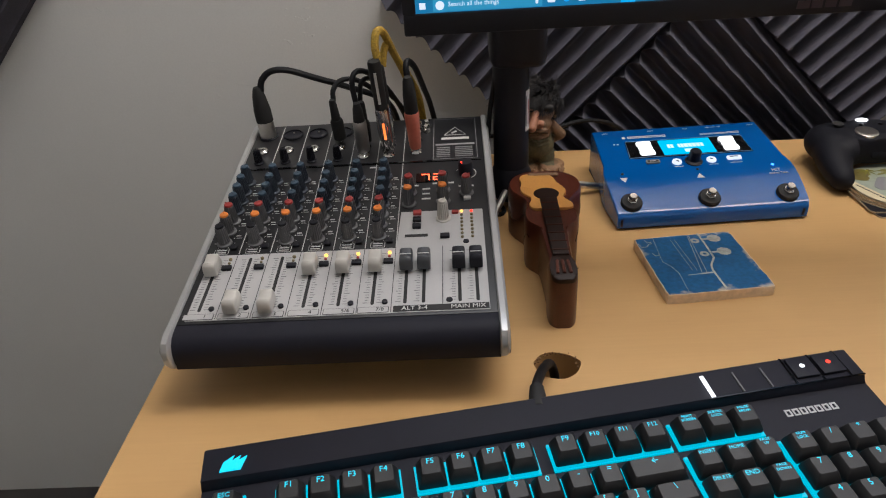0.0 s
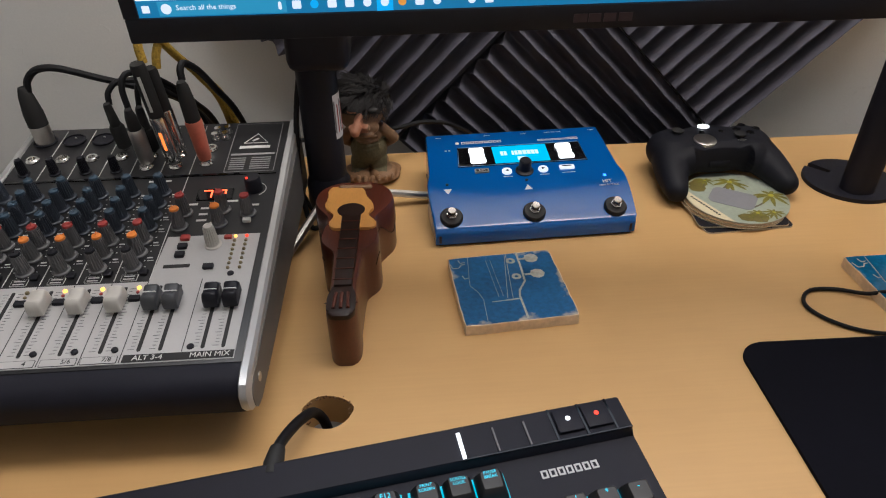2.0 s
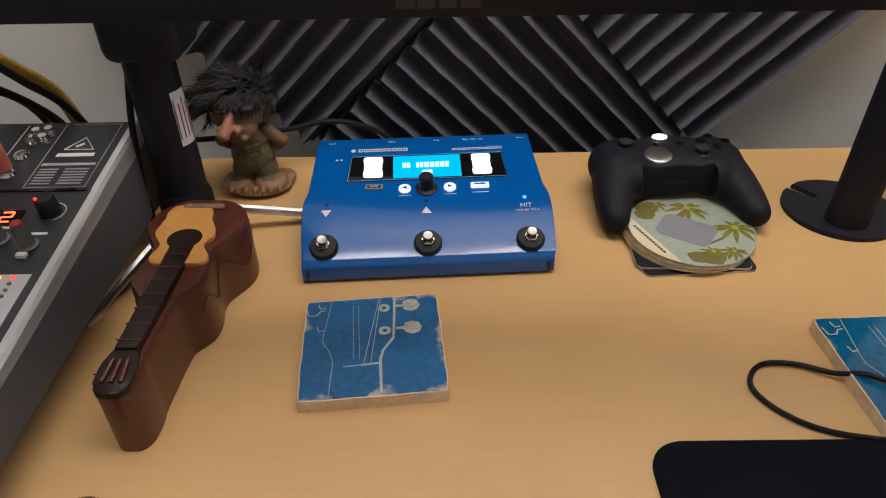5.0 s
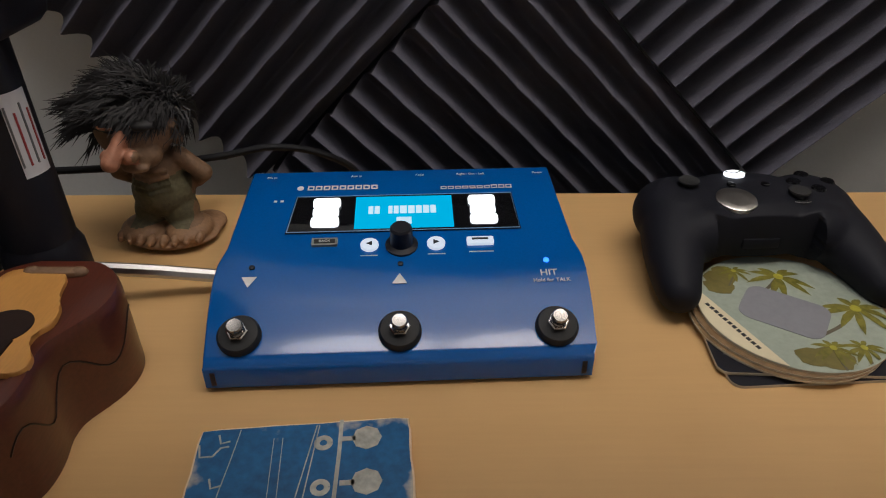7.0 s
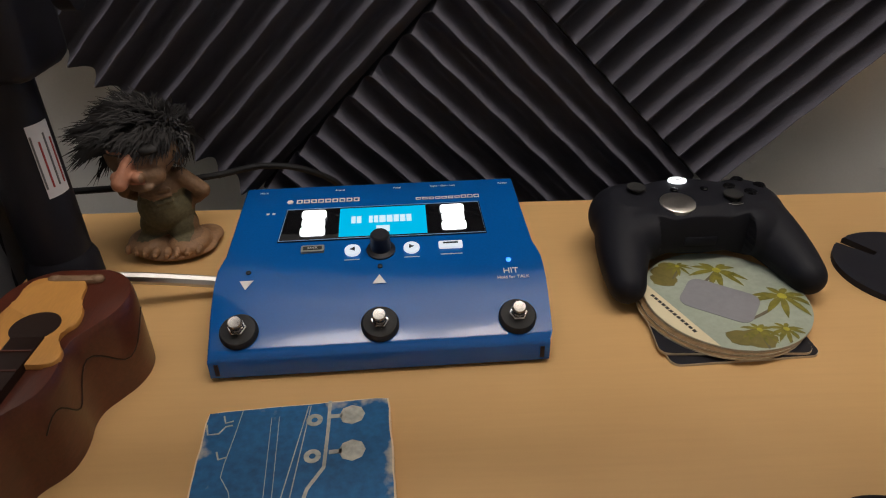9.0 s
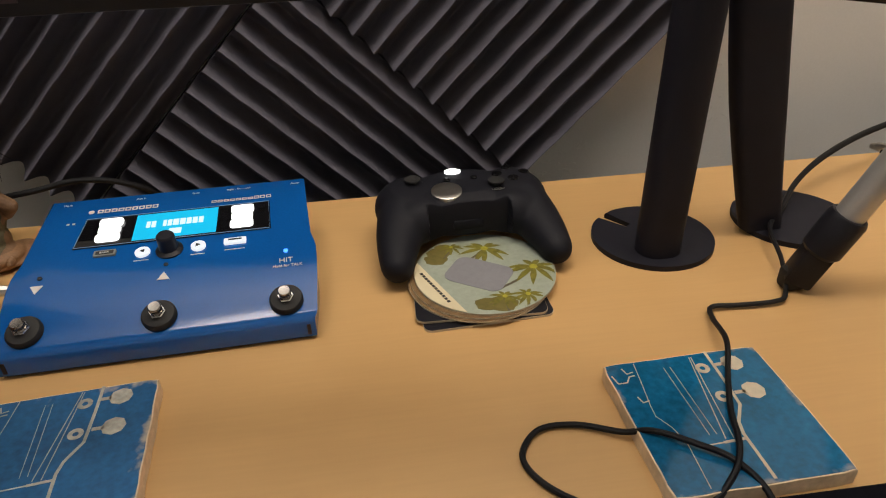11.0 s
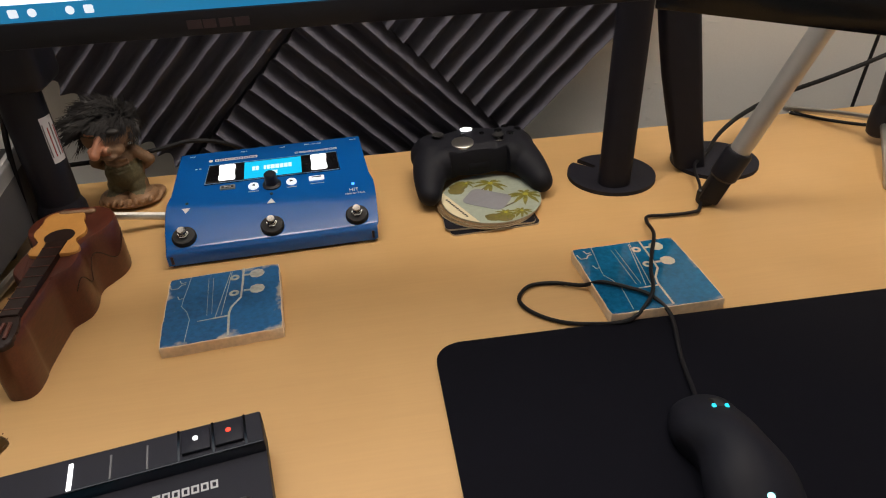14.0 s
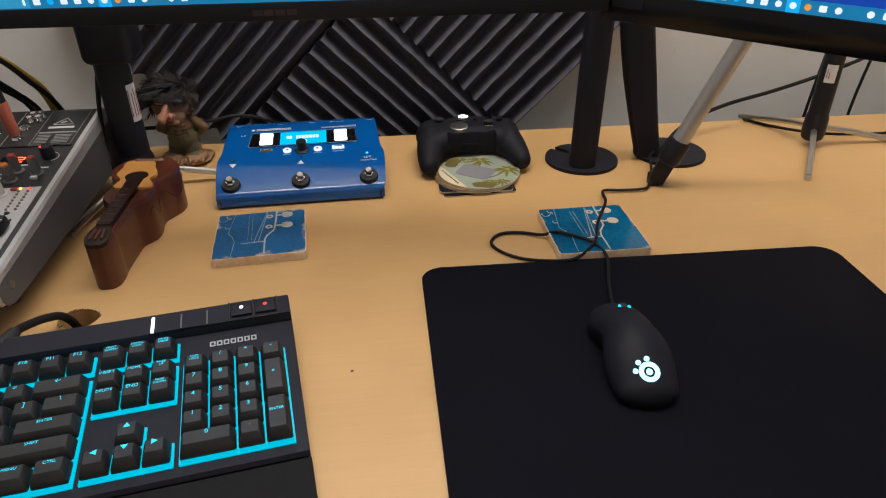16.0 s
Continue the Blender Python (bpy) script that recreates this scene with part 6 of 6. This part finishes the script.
            for a, b in zip(rings, rings[1:]):
                for k in range(len(a)):
                    bm.faces.new((a[k], a[(k + 1) % len(a)], b[(k + 1) % len(a)], b[k]))
            bm.faces.new(rings[-1])
            shapes[w, h] = mesh_of("key", bm, M_KEY, 30)
        return shapes[w, h]

    for words, x, row, w, h in keys:
        y = rowy[row] if h == 1 else (rowy[row] + rowy[row + 1]) / 2
        tilt = (2, 3, 1, -1, -3, -4)[row]
        k = part("key", key_mesh(w, h), None, e, m=pose(X0 + x * p, y, -0.0032, tilt, 0, 0))
        if words:
            two = "\n" in words
            size = 0.0027 if two else (0.0034 if len(words) > 3 else (0.0054 if len(words) < 3 else 0.0044))
            mat_ = M_CYANKEY
            lettering("legend", words, size, mat_, k, pose(0, (0.0040 if h == 1 else 0.0030) + (0.0002 if two else 0), 0.00965), 0.00008)
    # backlit tray under each block of keys
    for x0, x1, r0, r1 in ((0, 1, 0, 0), (2, 6, 0, 0), (6.5, 10.5, 0, 0), (11, 15, 0, 0), (15.25, 18.25, 0, 0), (0, 15, 1, 5), (15.25, 18.25, 1, 2), (16.25, 17.25, 4, 4), (15.25, 18.25, 5, 5), (18.5, 22.5, 1, 5)):
        part("backlight", box(mk(), X0 + x0 * p - 0.0006, X0 + x1 * p + 0.0006, rowy[r1] - p / 2 - 0.0010, rowy[r0] + p / 2 + 0.0002, -0.0072, -0.0052), M_CYAN, e, "glowing cyan backlit tray")
    return e


M_REST = mat("dark_rest_rubber", (0.0060, 0.0060, 0.0065), 0.75, var=0.2, scale=80, bump=0.1, bscale=900, spec=0.2)
M_KEY = mat("black_keycap", (0.011, 0.011, 0.012), 0.5, var=0.15, scale=120, bump=0.05, bscale=2200)
keyboard()
pts = smooth_line([(-0.1275, -0.1400, D + 0.0310), (-0.1265, -0.1250, D + 0.0300), (-0.1220, -0.1080, D + 0.0250), (-0.1165, -0.0930, D + 0.0190), (-0.1110, -0.0800, D + 0.0100), (-0.1060, -0.0730, D - 0.008), (-0.1040, -0.0715, D - 0.035), (-0.1030, -0.071, D - 0.10)], 8)
kc = thing("keyboard_cable", pose(0, 0, 0), "thick black keyboard cable dropping through the desk hole", "cable")
part("lead", tube(mk(), pts, 0.0037, 12), M_CABLE, kc)
part("strain_relief", tube(mk(), [(-0.1278, -0.1480, D + 0.0300), (-0.1275, -0.1380, D + 0.0310), (-0.1268, -0.1270, D + 0.0304)], 0.006, 12, [0.0068, 0.0062, 0.0050]), M_RUBBER, kc)


# ---- mouse pad, mouse and its lead ----
solid("mouse_pad", prism(mk(), rounded(0.436, 0.385, 0.020, 8, 0.4310, -0.2220), D, D + 0.0032, 0.0008), M_CLOTH, Matrix.Translation((0.43, -0.222, 0)) @ pose(0, 0, 0, 0, 0, -0.6) @ Matrix.Translation((-0.43, 0.222, 0)), "large black cloth mouse pad with rounded corners", "mouse pad")


def mouse():
    e = thing("mouse", pose(0.3765, -0.190, D + 0.0032, 0, 0, -4), "black computer mouse with a glowing cyan logo", "computer mouse")
    bm = mk()
    for k in range(40):
        t = k / 39
        y = 0.048 - 0.090 * t
        w = 0.0238 + 0.0050 * math.sin(math.pi * (t * 1.1 - 0.05)) + 0.002 * t - 0.0060 * math.exp(-((t - 0.42) / 0.18) ** 2)
        h = 0.015 + 0.024 * math.sin(math.pi * min(1.0, 0.12 + 0.78 * t)) ** 1.1
        lean = -0.004 * math.exp(-((t - 0.15) / 0.2) ** 2)
        ball(bm, (lean, y, h * 0.36), (w, 0.014, h * 0.66), 3)
    skin = remeshed(bm, 0.0013, 14, 0.7)
    for v in skin.verts:
        v.co.z = max(0.0, v.co.z)
        # thumb and finger hollows along both flanks
        side = 0.5 + 0.5 * math.cos(math.pi * min(1.0, abs(v.co.y - 0.006) / 0.034))
        low = max(0.0, min(1.0, (0.020 - v.co.z) / 0.012))
        v.co.x *= 1.0 - 0.15 * side * low
    tree = BVHTree.FromBMesh(skin)

    def up(x, y):
        return tree.ray_cast(Vector((x, y, 0.2)), Vector((0, 0, -1)))[0].z

    rear = math.degrees(math.atan2(up(0, -0.034) - up(0, -0.046), 0.012))
    part("shell", mesh_of("shell", skin, M_SHELL, 70), None, e, "matt black shell")
    part("wheel", lathe(mk(), ((0.009, -0.003), (0.0105, -0.0025), (0.0105, 0.0025), (0.009, 0.003)), 24, Matrix.Translation((0, 0.0365, up(0, 0.0365) - 0.0092)) @ pose(0, 0, 0, 0, 90, 0)), M_RUBBER, e)
    for x in (-0.0042, 0.0042):
        part("wheel_light", box(mk(), x - 0.0011, x + 0.0011, 0.0330, 0.0360, up(x, 0.0345) - 0.003, up(x, 0.0345) + 0.0014, 0.0004), M_CYANKEY, e, "small cyan light")
    lg = mk()
    ring = circle(0.0062, 28)
    strip(lg, ring + ring[:1], 0.0036, 0, 0.0006)
    for a in (92, 134, 176):
        prism(lg, circle(0.0021, 12, 0.0105 * math.cos(radians(a)), 0.0105 * math.sin(radians(a))), 0, 0.0006)
    prism(lg, circle(0.0026, 14), 0, 0.0006)
    part("logo_light", lg, glow("pale_cyan_logo", (0.45, 0.95, 1.0), 2.2), e, "glowing round logo", pose(0.0, -0.0400, up(0, -0.0400) + 0.0002, rear, 0, 0))
    return e


mouse()
lead = [(0.3765, -0.139, D + 0.014), (0.384, -0.118, D + 0.010), (0.394, -0.078, D + 0.0055), (0.4060, -0.034, D + 0.008), (0.398, -0.012, D + 0.0125), (0.383, 0.001, D + 0.0135), (0.365, 0.014, D + 0.0125), (0.352, 0.023, D + 0.0045), (0.330, 0.034, D + 0.0025), (0.308, 0.034, D + 0.0022), (0.295, 0.018, D + 0.0022), (0.300, 0.000, D + 0.0022), (0.318, -0.017, D + 0.0022), (0.342, -0.026, D + 0.0025), (0.372, -0.031, D + 0.005), (0.392, -0.020, D + 0.0115), (0.403, -0.005, D + 0.0150), (0.412, 0.020, D + 0.0130), (0.424, 0.046, D + 0.0125), (0.440, 0.078, D + 0.012), (0.447, 0.108, D + 0.006), (0.454, 0.122, D + 0.004), (0.474, 0.122, D + 0.0030), (0.500, 0.121, D + 0.0035), (0.512, 0.128, D + 0.004), (0.527, 0.160, D + 0.010), (0.540, 0.200, D + 0.014), (0.570, 0.232, D + 0.010), (0.60, 0.262, D + 0.019), (0.640, 0.285, D + 0.031), (0.70, 0.310, D + 0.040), (0.78, 0.325, D + 0.053), (0.87, 0.330, D + 0.080), (1.0, 0.33, D + 0.135), (1.15, 0.352, D + 0.2), (1.2, 0.40, D + 0.1), (1.2, 0.44, D - 0.2)]
ml = thing("mouse_cable", pose(0, 0, 0), "thin black mouse cable looped over the tile coaster", "cable")
run = smooth_line(lead, 6)
part("lead", tube(mk(), run, 0.00175, 8, [0.00175 + 0.0011 * min(1.0, max(0.0, (p.x - 0.53) / 0.10)) for p in run]), M_CABLE, ml)
for k, (x, y, dx) in enumerate(((0.889, 0.40, 0.06), (0.972, 0.405, 0.10))):
    solid("hanging_cable", tube(mk(), smooth_line([(x + dx, y, 1.15), (x + dx * 0.4, y + 0.004, 0.95), (x, y, 0.78), (x - 0.01, y, 0.60), (x - 0.01, y + 0.02, 0.30)], 6), 0.0024, 8), M_CABLE, Matrix(), "black cable hanging down behind the desk", "cable", "cables hanging behind the desk")
solid("floor_lead", tube(mk(), smooth_line([(0.742, 0.338, D + 0.003), (0.775, 0.305, D + 0.002), (0.82, 0.275, D + 0.002), (0.88, 0.262, D + 0.002), (0.96, 0.27, D + 0.002), (1.10, 0.33, D + 0.002), (1.16, 0.36, D - 0.05)], 6), 0.002, 8), M_CABLE, Matrix(), "black cable lying along the desk by the tripod", "cable")
